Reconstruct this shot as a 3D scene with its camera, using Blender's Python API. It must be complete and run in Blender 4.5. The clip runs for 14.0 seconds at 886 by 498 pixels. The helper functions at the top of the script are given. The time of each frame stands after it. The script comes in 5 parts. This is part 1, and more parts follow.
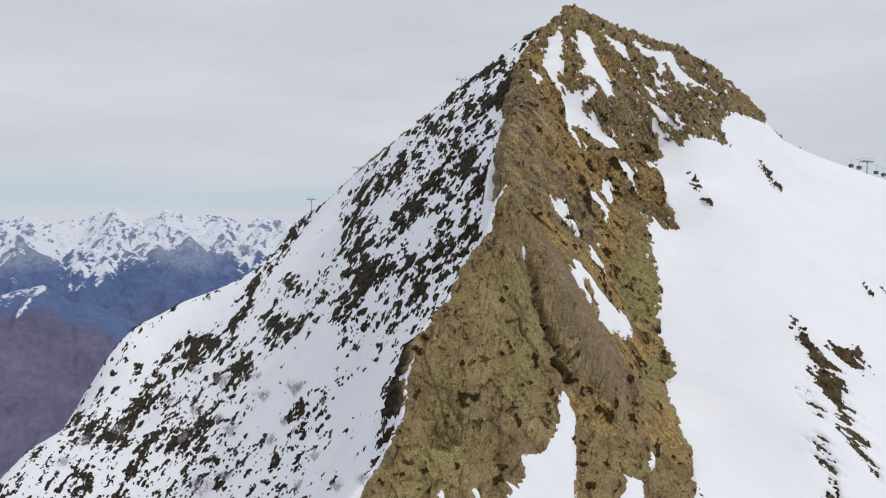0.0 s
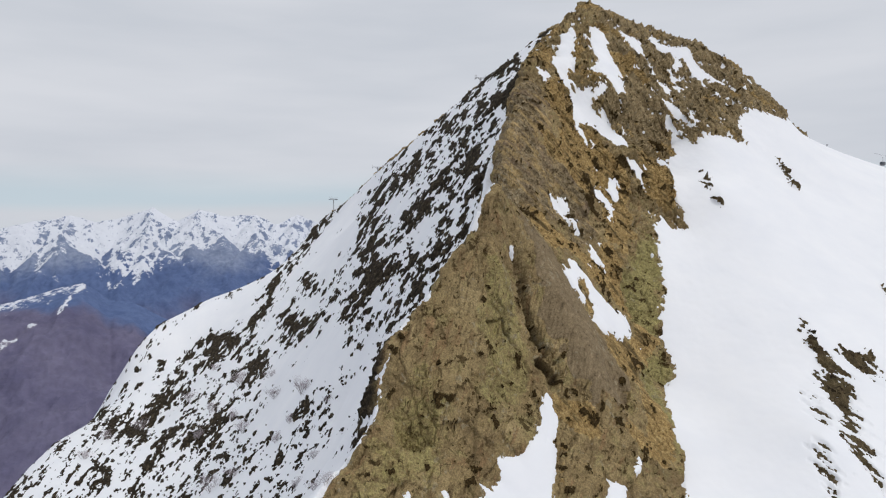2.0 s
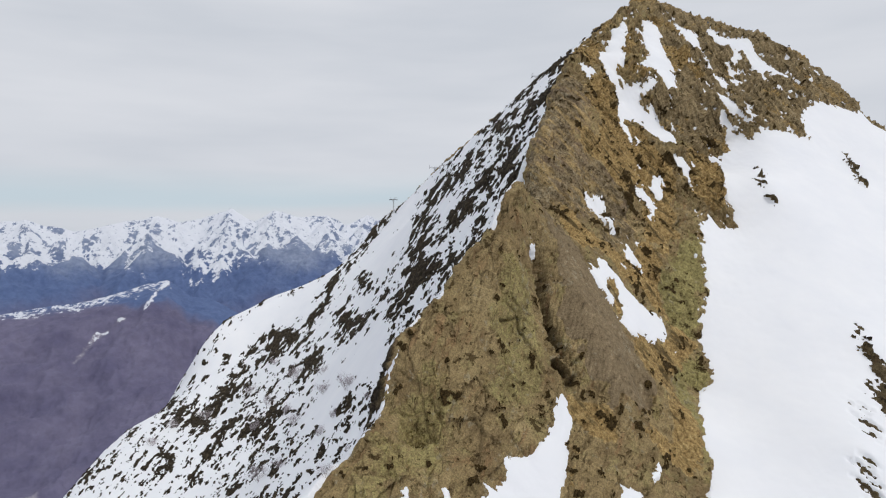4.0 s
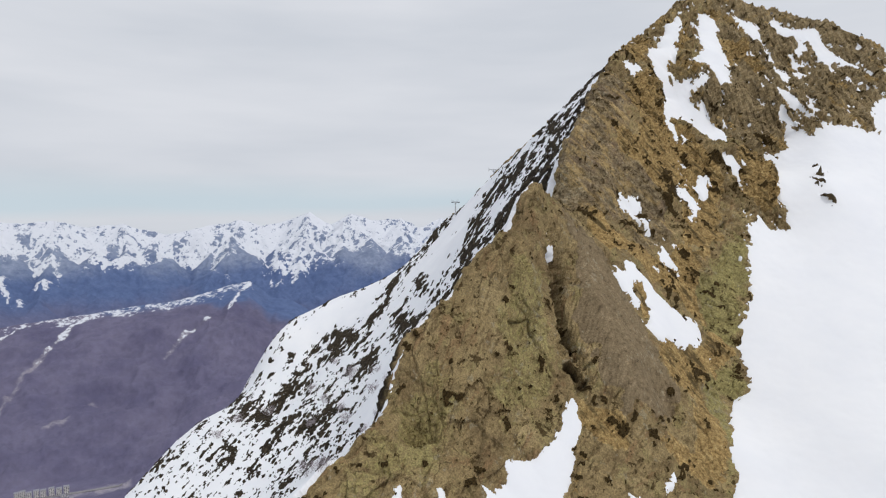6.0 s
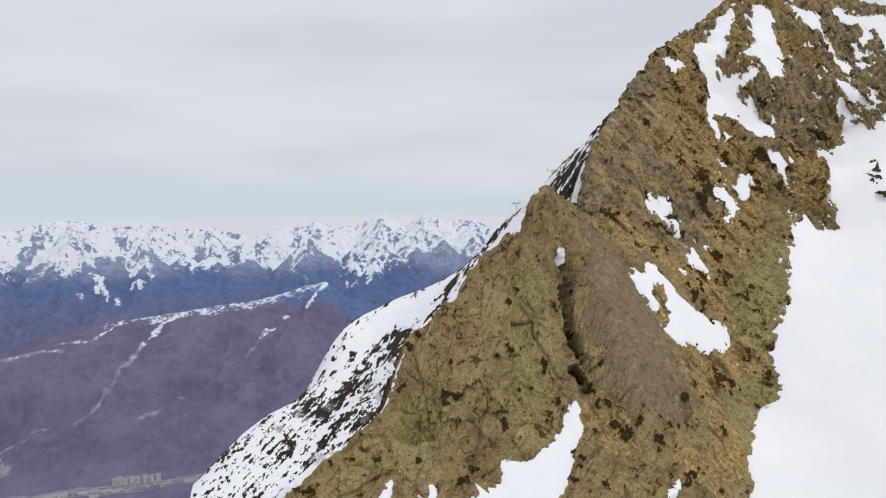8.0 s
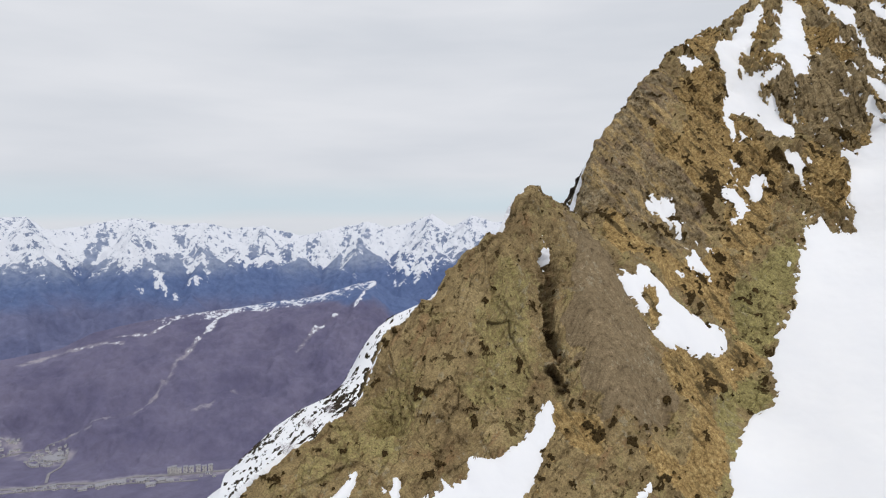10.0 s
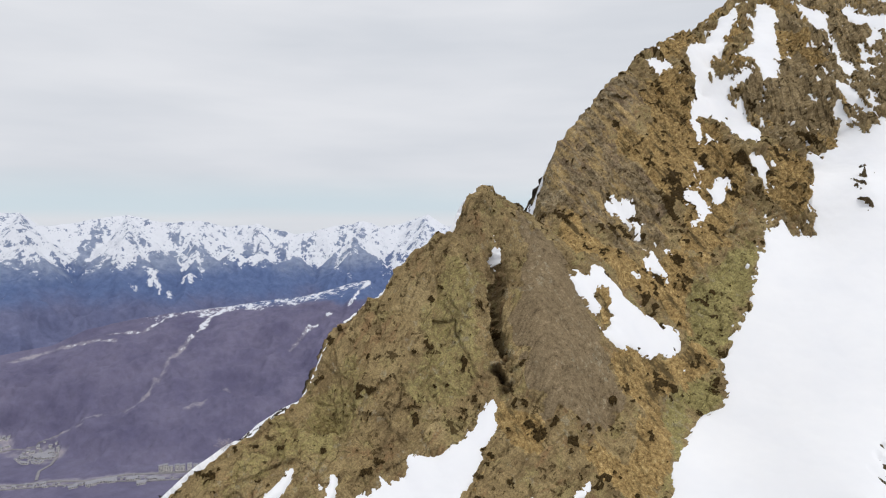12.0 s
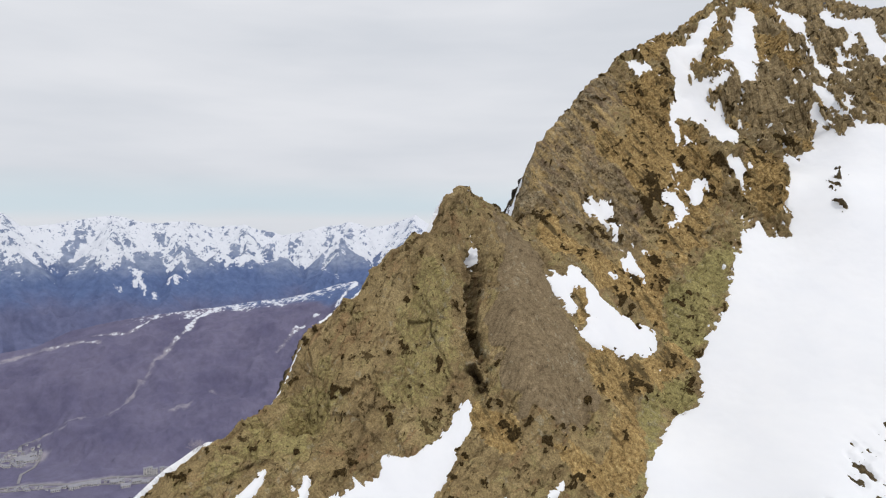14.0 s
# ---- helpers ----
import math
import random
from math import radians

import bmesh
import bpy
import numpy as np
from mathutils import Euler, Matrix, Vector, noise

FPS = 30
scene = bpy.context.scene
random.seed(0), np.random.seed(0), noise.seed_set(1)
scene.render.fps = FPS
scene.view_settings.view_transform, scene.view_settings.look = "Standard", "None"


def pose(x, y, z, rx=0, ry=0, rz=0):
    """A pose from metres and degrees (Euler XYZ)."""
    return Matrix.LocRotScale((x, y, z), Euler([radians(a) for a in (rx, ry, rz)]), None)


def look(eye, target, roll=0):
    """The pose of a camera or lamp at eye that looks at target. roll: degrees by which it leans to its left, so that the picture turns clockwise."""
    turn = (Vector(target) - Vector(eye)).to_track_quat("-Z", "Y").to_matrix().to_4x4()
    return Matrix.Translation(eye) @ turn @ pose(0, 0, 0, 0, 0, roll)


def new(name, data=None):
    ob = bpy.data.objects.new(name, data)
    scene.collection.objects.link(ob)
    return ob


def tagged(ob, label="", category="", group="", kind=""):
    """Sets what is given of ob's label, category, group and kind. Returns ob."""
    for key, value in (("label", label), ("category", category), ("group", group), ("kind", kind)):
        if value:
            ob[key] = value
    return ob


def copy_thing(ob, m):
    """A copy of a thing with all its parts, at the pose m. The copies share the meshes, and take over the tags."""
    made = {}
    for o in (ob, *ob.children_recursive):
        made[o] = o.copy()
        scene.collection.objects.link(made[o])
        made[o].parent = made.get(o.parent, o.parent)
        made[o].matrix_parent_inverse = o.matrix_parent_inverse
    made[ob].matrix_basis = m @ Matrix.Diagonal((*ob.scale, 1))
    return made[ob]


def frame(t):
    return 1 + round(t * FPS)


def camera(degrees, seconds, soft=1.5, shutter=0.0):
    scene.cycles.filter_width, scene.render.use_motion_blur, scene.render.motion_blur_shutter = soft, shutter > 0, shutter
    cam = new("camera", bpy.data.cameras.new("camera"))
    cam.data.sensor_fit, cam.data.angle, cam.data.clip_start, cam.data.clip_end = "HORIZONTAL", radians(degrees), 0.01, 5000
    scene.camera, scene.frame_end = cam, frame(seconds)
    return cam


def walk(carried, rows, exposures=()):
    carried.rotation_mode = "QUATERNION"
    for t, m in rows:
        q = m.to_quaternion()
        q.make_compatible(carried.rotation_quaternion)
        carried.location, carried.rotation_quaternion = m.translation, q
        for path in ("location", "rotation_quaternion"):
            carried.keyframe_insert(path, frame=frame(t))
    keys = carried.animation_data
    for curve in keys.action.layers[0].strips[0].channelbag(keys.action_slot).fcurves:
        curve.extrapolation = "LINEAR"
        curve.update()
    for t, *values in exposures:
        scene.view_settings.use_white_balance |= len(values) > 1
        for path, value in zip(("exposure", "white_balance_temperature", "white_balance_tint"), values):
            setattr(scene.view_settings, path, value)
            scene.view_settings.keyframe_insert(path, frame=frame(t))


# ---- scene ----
cam = camera(70.0, 14.0, 1.2)
PATH = [
    (0, (0.46, -0.128, 0.083), (0.45, 1.869, -0.034), -0.2),
    (0.5, (1.686, 0.064, 0.039), (1.655, 2.06, -0.078), -0.3),
    (1, (3.147, 0.439, -0.065), (3.106, 2.435, -0.183), -0.2),
    (1.5, (4.485, 0.695, -0.097), (4.423, 2.69, -0.215), -0.2),
    (2, (5.955, 0.892, -0.189), (5.849, 2.886, -0.305), -0.2),
    (2.5, (7.252, 0.925, -0.255), (7.094, 2.915, -0.369), -0.2),
    (3, (8.803, 1.03, -0.342), (8.588, 3.015, -0.456), -0.2),
    (5.5, (17.043, 2.53, -0.738), (16.557, 4.467, -0.844), -0.4),
    (6, (18.942, 2.762, -0.709), (18.394, 4.683, -0.812), -0.5),
    (6.5, (20.801, 3.033, -0.742), (20.2, 4.938, -0.843), -0.6),
    (7, (22.775, 3.339, -0.694), (22.121, 5.226, -0.794), -0.7),
    (7.5, (24.621, 3.566, -0.616), (23.912, 5.433, -0.715), -0.8),
    (8, (26.654, 3.79, -0.52), (25.887, 5.634, -0.617), -1.0),
    (10.5, (35.885, 6.781, -0.768), (34.971, 8.557, -0.862), -0.5),
    (11, (37.288, 7.514, -0.786), (36.385, 9.296, -0.879), -0.3),
    (11.5, (38.365, 7.944, -0.84), (37.468, 9.729, -0.934), -0.2),
    (12, (39.265, 8.245, -0.911), (38.369, 10.03, -1.004), -0.0),
    (12.5, (39.851, 8.474, -0.977), (38.962, 10.263, -1.07), 0.1),
    (13, (40.292, 8.57, -1.003), (39.414, 10.364, -1.094), 0.1),
    (13.5, (40.487, 8.661, -1.008), (39.616, 10.459, -1.099), 0.1),
    (14, (40.534, 8.796, -0.97), (39.672, 10.598, -1.06), 0.1),
]
walk(cam, [(t, look(eye, target, roll)) for t, eye, target, roll in PATH],
     [(0, -0.18, 6450, 13), (3, -0.14, 6500, 12), (8, -0.05, 6500, 12), (11, 0.01, 6600, 12), (14, 0.02, 6600, 12)])

# ---------------------------------------------------------------- sky and sun
SUN_UP, SUN_TURN = 46.0, 120.0  # degrees above the horizon; degrees from +y towards +x
world = bpy.data.worlds.new("sky")
scene.world = world
world.use_nodes = True
wn, wl = world.node_tree.nodes, world.node_tree.links
wn.clear()
out = wn.new("ShaderNodeOutputWorld")
back = wn.new("ShaderNodeBackground")
back.inputs["Strength"].default_value = 1.0
sky = wn.new("ShaderNodeTexSky")
sky.sky_type, sky.sun_disc = "NISHITA", False
sky.sun_elevation, sky.sun_rotation = radians(SUN_UP), radians(SUN_TURN)
dim = wn.new("ShaderNodeVectorMath")
dim.operation = "SCALE"
dim.inputs["Scale"].default_value = 0.10
where = wn.new("ShaderNodeTexCoord")
flat = wn.new("ShaderNodeMapping")
flat.inputs["Scale"].default_value = (1.6, 1.6, 9.0)
puffs = wn.new("ShaderNodeTexNoise")
puffs.inputs["Scale"].default_value, puffs.inputs["Detail"].default_value, puffs.inputs["Roughness"].default_value = 1.5, 4.0, 0.5
cloud = wn.new("ShaderNodeValToRGB")
cloud.color_ramp.elements[0].position, cloud.color_ramp.elements[0].color = 0.32, (0.635, 0.68, 0.735, 1)
cloud.color_ramp.elements[1].position, cloud.color_ramp.elements[1].color = 0.66, (0.735, 0.77, 0.815, 1)
split = wn.new("ShaderNodeSeparateXYZ")
lift = wn.new("ShaderNodeMath")  # uneven lower edge of the cloud deck
lift.operation = "MULTIPLY_ADD"
lift.inputs[1].default_value = 0.035
cover = wn.new("ShaderNodeValToRGB")
cover.color_ramp.elements[0].position, cover.color_ramp.elements[0].color = 0.012, (0.97, 0.97, 0.97, 1)
cover.color_ramp.elements[1].position, cover.color_ramp.elements[1].color = 0.10, (1, 1, 1, 1)
thin = cover.color_ramp.elements.new(0.035)
thin.color = (0.90, 0.90, 0.90, 1)
mix = wn.new("ShaderNodeMix")
mix.data_type = "RGBA"
wl.new(where.outputs["Generated"], flat.inputs["Vector"])
wl.new(flat.outputs["Vector"], puffs.inputs["Vector"])
wl.new(puffs.outputs["Fac"], cloud.inputs["Fac"])
wl.new(where.outputs["Generated"], split.inputs["Vector"])
wl.new(puffs.outputs["Fac"], lift.inputs[0])
wl.new(split.outputs["Z"], lift.inputs[2])
wl.new(lift.outputs[0], cover.inputs["Fac"])
wl.new(sky.outputs[0], dim.inputs[0])
wl.new(cover.outputs[0], mix.inputs[0])
wl.new(dim.outputs[0], mix.inputs[6])
wl.new(cloud.outputs[0], mix.inputs[7])
# a strip of clear sky between the cloud deck and the mountains
strip = wn.new("ShaderNodeValToRGB")
strip.color_ramp.elements[0].position, strip.color_ramp.elements[0].color = 0.018, (0, 0, 0, 1)
strip.color_ramp.elements[1].position, strip.color_ramp.elements[1].color = 0.085, (0, 0, 0, 1)
for at, v in ((0.036, 0.75), (0.045, 0.75)):
    strip.color_ramp.elements.new(at).color = (v, v, v, 1)
clear_sky = wn.new("ShaderNodeMix")
clear_sky.data_type = "RGBA"
clear_sky.inputs[7].default_value = (0.56, 0.69, 0.76, 1)
wl.new(lift.outputs[0], strip.inputs["Fac"])
wl.new(strip.outputs[0], clear_sky.inputs[0])
wl.new(mix.outputs[2], clear_sky.inputs[6])
# the deck is brighter towards the zenith, as overcast skies are
zenith = wn.new("ShaderNodeMapRange")
for key, v in (("From Min", 0.36), ("From Max", 0.95), ("To Min", 1.0), ("To Max", 1.22)):
    zenith.inputs[key].default_value = v
wl.new(split.outputs["Z"], zenith.inputs["Value"])
wl.new(zenith.outputs["Result"], back.inputs["Strength"])
wl.new(clear_sky.outputs[2], back.inputs["Color"])
wl.new(back.outputs[0], out.inputs["Surface"])

sun = new("sun", bpy.data.lights.new("sun", "SUN"))
sun.data.energy, sun.data.angle, sun.data.color = 1.05, radians(11), (1.0, 0.955, 0.89)
a, e = radians(SUN_TURN), radians(SUN_UP)
sun.matrix_world = look((0, 0, 0), (-math.sin(a) * math.cos(e), -math.cos(a) * math.cos(e), -math.sin(e)))

# ---------------------------------------------------------------- materials
def material(name, rough=0.9):
    m = bpy.data.materials.new(name)
    m.use_nodes = True
    b = m.node_tree.nodes["Principled BSDF"]
    b.inputs["Roughness"].default_value = rough
    b.inputs["Specular IOR Level"].default_value = 0.25
    return m, m.node_tree.nodes, m.node_tree.links, b


def add_noise(n, l, vec, size, detail=5.0, rough=0.6, kind="noise"):
    t = n.new("ShaderNodeTexNoise" if kind == "noise" else "ShaderNodeTexVoronoi")
    t.inputs["Scale"].default_value = 1.0 / size
    if kind == "noise":
        t.inputs["Detail"].default_value, t.inputs["Roughness"].default_value = detail, rough
    l.new(vec, t.inputs["Vector"])
    return t.outputs["Fac"] if kind == "noise" else t.outputs["Distance"]


def ramp(n, l, fac, *stops):
    r = n.new("ShaderNodeValToRGB")
    e = r.color_ramp.elements
    while len(e) < len(stops):
        e.new(0.5)
    for k, (p, c) in enumerate(stops):
        e[k].position = p
        e[k].color = (c, c, c, 1) if isinstance(c, (int, float)) else (*c, 1)
    l.new(fac, r.inputs["Fac"])
    return r.outputs["Color"]


def blend(n, l, fac, a, b, mode="MIX"):
    m = n.new("ShaderNodeMix")
    m.data_type, m.blend_type = "RGBA", mode
    for socket, v in ((m.inputs[0], fac), (m.inputs[6], a), (m.inputs[7], b)):
        if isinstance(v, (int, float)):
            socket.default_value = v
        elif isinstance(v, tuple):
            socket.default_value = (*v, 1)
        else:
            l.new(v, socket)
    return m.outputs[2]


def maths(n, l, op, a, b=0.0):
    m = n.new("ShaderNodeMath")
    m.operation = op
    for socket, v in zip(m.inputs, (a, b)):
        if isinstance(v, (int, float)):
            socket.default_value = v
        else:
            l.new(v, socket)
    return m.outputs[0]


def bump(n, l, b, height, strength, distance):
    k = n.new("ShaderNodeBump")
    k.inputs["Strength"].default_value, k.inputs["Distance"].default_value = strength, distance
    l.new(height, k.inputs["Height"])
    l.new(k.outputs["Normal"], b.inputs["Normal"])


def coords(n, l, scale=(1, 1, 1), turn=(0, 0, 0)):
    t, m = n.new("ShaderNodeTexCoord"), n.new("ShaderNodeMapping")
    m.inputs["Scale"].default_value, m.inputs["Rotation"].default_value = scale, turn
    l.new(t.outputs["Object"], m.inputs["Vector"])
    return m.outputs["Vector"]


def attribute(n, name):
    a = n.new("ShaderNodeAttribute")
    a.attribute_name = name
    return a.outputs["Fac"]


def crisp(n, l, mark, grain, width=0.05, spread=0.9):
    """A mark on the mesh with a finely broken, hard edge."""
    f = maths(n, l, "ADD", mark, maths(n, l, "MULTIPLY", maths(n, l, "SUBTRACT", grain, 0.5), spread))
    return ramp(n, l, f, (0.5 - width, 0.0), (0.5 + width, 1.0))


def axes(n, l, p, *rows):
    """Coordinates along three directions, each divided by its own size."""
    c = n.new("ShaderNodeCombineXYZ")
    for k, (way, size) in enumerate(rows):
        d = n.new("ShaderNodeVectorMath")
        d.operation = "DOT_PRODUCT"
        d.inputs[1].default_value = tuple(v / size for v in way)
        l.new(p, d.inputs[0])
        l.new(d.outputs["Value"], c.inputs[k])
    return c.outputs[0]


def rock_material():
    """Brown schist in several facies, with lichen, dry grass, heath and painted ledge shade where the marks on the mesh
    say so.
    """
    m, n, l, b = material("weathered_rock", 0.95)
    b.inputs["Specular IOR Level"].default_value = 0.08
    p = coords(n, l)
    mottle, grit, coarse = add_noise(n, l, p, 1.1, 6, 0.68), add_noise(n, l, p, 0.17, 3, 0.65), add_noise(n, l, p, 0.55, 5, 0.72)
    wide = add_noise(n, l, p, 5.5, 4, 0.6)
    # grain down the face, and ribs of the upper rocks
    upright = axes(n, l, p, ((0.80, -0.58, 0.1), 0.22), ((0.20, 0.34, 0.92), 2.2), ((0.5, 0.72, -0.4), 0.7))
    ribs = axes(n, l, p, ((0.94, 0.33, 0.05), 0.55), ((0.28, -0.45, -0.85), 5.0), ((-0.2, 0.8, -0.5), 1.8))
    grain, ribbed = add_noise(n, l, upright, 1.0, 6, 0.66), add_noise(n, l, ribs, 1.0, 6, 0.68)
    # ledges that slant across the dome
    ledge = add_noise(n, l, axes(n, l, p, ((0.62, 0.05, 0.60), 0.8), ((0.62, -0.30, -0.72), 5.5), ((0.2, 0.9, -0.4), 3.0)), 1.0, 6, 0.66)
    # the tower: olive-tan rock with greyer and rusty patches
    base = ramp(n, l, wide, (0.36, (0.246, 0.178, 0.090)), (0.50, (0.322, 0.239, 0.117)), (0.62, (0.378, 0.288, 0.145)))
    base = blend(n, l, ramp(n, l, add_noise(n, l, p, 2.6, 7, 0.70), (0.53, 0.0), (0.61, 0.60)), base, (0.328, 0.276, 0.122))
    base = blend(n, l, ramp(n, l, add_noise(n, l, upright, 2.2, 7, 0.72), (0.39, 0.80), (0.455, 0.0)), base, (0.178, 0.124, 0.062))
    base = blend(n, l, ramp(n, l, add_noise(n, l, upright, 3.2, 6, 0.66), (0.56, 0.0), (0.63, 0.75)), base, (0.285, 0.180, 0.090))
    green = ramp(n, l, coarse, (0.36, (0.265, 0.232, 0.092)), (0.62, (0.390, 0.345, 0.140)))
    base = blend(n, l, maths(n, l, "MULTIPLY", crisp(n, l, attribute(n, "lichen"), coarse, 0.30, 1.6), 0.8), base, green)
    stones = ramp(n, l, coarse, (0.37, (0.095, 0.068, 0.038)), (0.46, (0.218, 0.164, 0.092)), (0.58, (0.295, 0.232, 0.138)), (0.70, (0.430, 0.360, 0.240)))
    stones = blend(n, l, ramp(n, l, wide, (0.50, 0.0), (0.60, 0.45)), stones, (0.215, 0.145, 0.098))
    stones = blend(n, l, ramp(n, l, ledge, (0.49, 0.0), (0.57, 0.8)), stones, (0.340, 0.243, 0.108))
    base = blend(n, l, crisp(n, l, attribute(n, "gravel"), mottle, 0.20, 1.0), base, stones)
    # dark lines between the ribs: their shade is put into the colour
    dull = ramp(n, l, ribbed, (0.38, (0.080, 0.058, 0.032)), (0.45, (0.285, 0.212, 0.113)), (0.57, (0.360, 0.275, 0.150)), (0.68, (0.450, 0.355, 0.215)))
    base = blend(n, l, crisp(n, l, attribute(n, "flute"), mottle, 0.20, 1.0), base, dull)
    grey = ramp(n, l, grain, (0.34, (0.176, 0.130, 0.076)), (0.50, (0.220, 0.165, 0.096)), (0.68, (0.265, 0.204, 0.124)))
    base = blend(n, l, crisp(n, l, attribute(n, "slab"), mottle, 0.15, 0.8), base, grey)
    base = blend(n, l, 0.6, base, ramp(n, l, attribute(n, "tone"), (0.1, 0.78), (0.5, 1.0), (0.9, 1.18)), "MULTIPLY")
    base = blend(n, l, 0.8, base, ramp(n, l, mottle, (0.34, 0.74), (0.46, 0.98), (0.56, 1.04), (0.68, 1.22)), "MULTIPLY")
    base = blend(n, l, 0.8, base, ramp(n, l, grain, (0.33, 0.52), (0.40, 0.96), (0.60, 1.05), (0.70, 1.30)), "MULTIPLY")
    slanted = ramp(n, l, ledge, (0.36, 0.60), (0.44, 1.06), (0.56, 1.14), (0.66, 1.55))
    base = blend(n, l, maths(n, l, "MAXIMUM", attribute(n, "grass"), attribute(n, "gravel")), base, blend(n, l, 1.0, base, slanted, "MULTIPLY"))
    # thin cracks that wander down the face
    bent = n.new("ShaderNodeMix")
    bent.data_type = "VECTOR"
    bent.inputs[0].default_value = 0.14
    l.new(axes(n, l, p, ((0.80, -0.58, 0.1), 1.3), ((0.20, 0.34, 0.92), 6.0), ((0.5, 0.72, -0.4), 1.9)), bent.inputs[4])
    wander = n.new("ShaderNodeTexNoise")
    wander.inputs["Scale"].default_value, wander.inputs["Detail"].default_value = 0.45, 6
    l.new(p, wander.inputs["Vector"])
    scaled = n.new("ShaderNodeVectorMath")
    scaled.operation = "SCALE"
    scaled.inputs["Scale"].default_value = 6.0
    l.new(wander.outputs["Color"], scaled.inputs[0])
    l.new(scaled.outputs[0], bent.inputs[5])
    net = n.new("ShaderNodeTexVoronoi")
    net.feature = "DISTANCE_TO_EDGE"
    net.inputs["Scale"].default_value = 0.9
    l.new(bent.outputs[1], net.inputs["Vector"])
    line = maths(n, l, "MULTIPLY", ramp(n, l, net.outputs["Distance"], (0.005, 1.0), (0.024, 0.0)), ramp(n, l, add_noise(n, l, p, 2.2, 4, 0.6), (0.54, 0.0), (0.60, 0.6)))
    line = maths(n, l, "MULTIPLY", line, maths(n, l, "SUBTRACT", 1.0, maths(n, l, "MULTIPLY", attribute(n, "slab"), 0.8)))
    base = blend(n, l, line, base, (0.042, 0.030, 0.018))
    # small dark tufts and pale scars
    tufts = maths(n, l, "ADD", add_noise(n, l, p, 0.8, 4, 0.66), maths(n, l, "MULTIPLY", maths(n, l, "SUBTRACT", add_noise(n, l, p, 4.0, 3), 0.5), 0.6))
    base = blend(n, l, maths(n, l, "MULTIPLY", ramp(n, l, tufts, (0.635, 0.0), (0.665, 0.85)), maths(n, l, "SUBTRACT", 1.0, attribute(n, "slab"))), base, (0.062, 0.040, 0.016))
    base = blend(n, l, ramp(n, l, tufts, (0.33, 0.5), (0.38, 0.0)), base, (0.36, 0.32, 0.22))
    straw = ramp(n, l, coarse, (0.35, (0.130, 0.082, 0.033)), (0.45, (0.288, 0.191, 0.078)), (0.56, (0.398, 0.278, 0.116)), (0.67, (0.560, 0.420, 0.200)))
    straw = blend(n, l, ramp(n, l, ledge, (0.38, 0.85), (0.46, 0.0)), straw, (0.150, 0.108, 0.050))
    straw = blend(n, l, 0.7, straw, slanted, "MULTIPLY")
    worn = maths(n, l, "ADD", maths(n, l, "MULTIPLY", coarse, 0.5), maths(n, l, "MULTIPLY", ledge, 0.5))
    base = blend(n, l, crisp(n, l, attribute(n, "grass"), worn, 0.08, 3.0), base, straw)
    # dark fissures, and the cleft's deep shade put into the colour
    base = blend(n, l, maths(n, l, "MULTIPLY", attribute(n, "fissure"), 0.45), base, (0.045, 0.032, 0.020))
    twigs = ramp(n, l, grit, (0.3, (0.026, 0.017, 0.007)), (0.7, (0.085, 0.056, 0.021)))
    # dark heath clumps, and the ledge shade of the dome put into the colour
    base = blend(n, l, crisp(n, l, attribute(n, "heath_shade"), coarse, 0.06, 1.1), base, twigs)
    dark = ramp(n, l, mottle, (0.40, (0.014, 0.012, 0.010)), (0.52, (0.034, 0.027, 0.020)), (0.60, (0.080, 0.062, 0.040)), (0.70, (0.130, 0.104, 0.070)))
    # near-black rock on the flank and in the outcrops of the snowfield
    base = blend(n, l, maths(n, l, "MULTIPLY", attribute(n, "dark_rock"), 0.96), base, dark)
    base = blend(n, l, 0.75, base, ramp(n, l, grit, (0.34, 0.52), (0.5, 0.93), (0.66, 1.32)), "MULTIPLY")
    l.new(base, b.inputs["Base Color"])
    relief_map = maths(n, l, "SUBTRACT", maths(n, l, "ADD", maths(n, l, "MULTIPLY", grit, 0.22), maths(n, l, "MULTIPLY", coarse, 0.7)), maths(n, l, "MULTIPLY", line, 0.35))
    relief_map = maths(n, l, "MULTIPLY", relief_map, maths(n, l, "SUBTRACT", 1.0, maths(n, l, "MULTIPLY", attribute(n, "slab"), 0.65)))
    bump(n, l, b, relief_map, 1.0, 0.42)
    return m


def snow_material():
    m, n, l, b = material("old_snow", 0.75)
    p = coords(n, l)
    tone = ramp(n, l, add_noise(n, l, p, 9.0, 5), (0.3, (0.84, 0.852, 0.875)), (0.7, (0.895, 0.90, 0.908)))
    l.new(tone, b.inputs["Base Color"])
    h = maths(n, l, "ADD", add_noise(n, l, p, 2.5, 6, 0.5), maths(n, l, "MULTIPLY", add_noise(n, l, p, 0.3, 3), 0.15))
    bump(n, l, b, h, 0.25, 0.25)
    return m


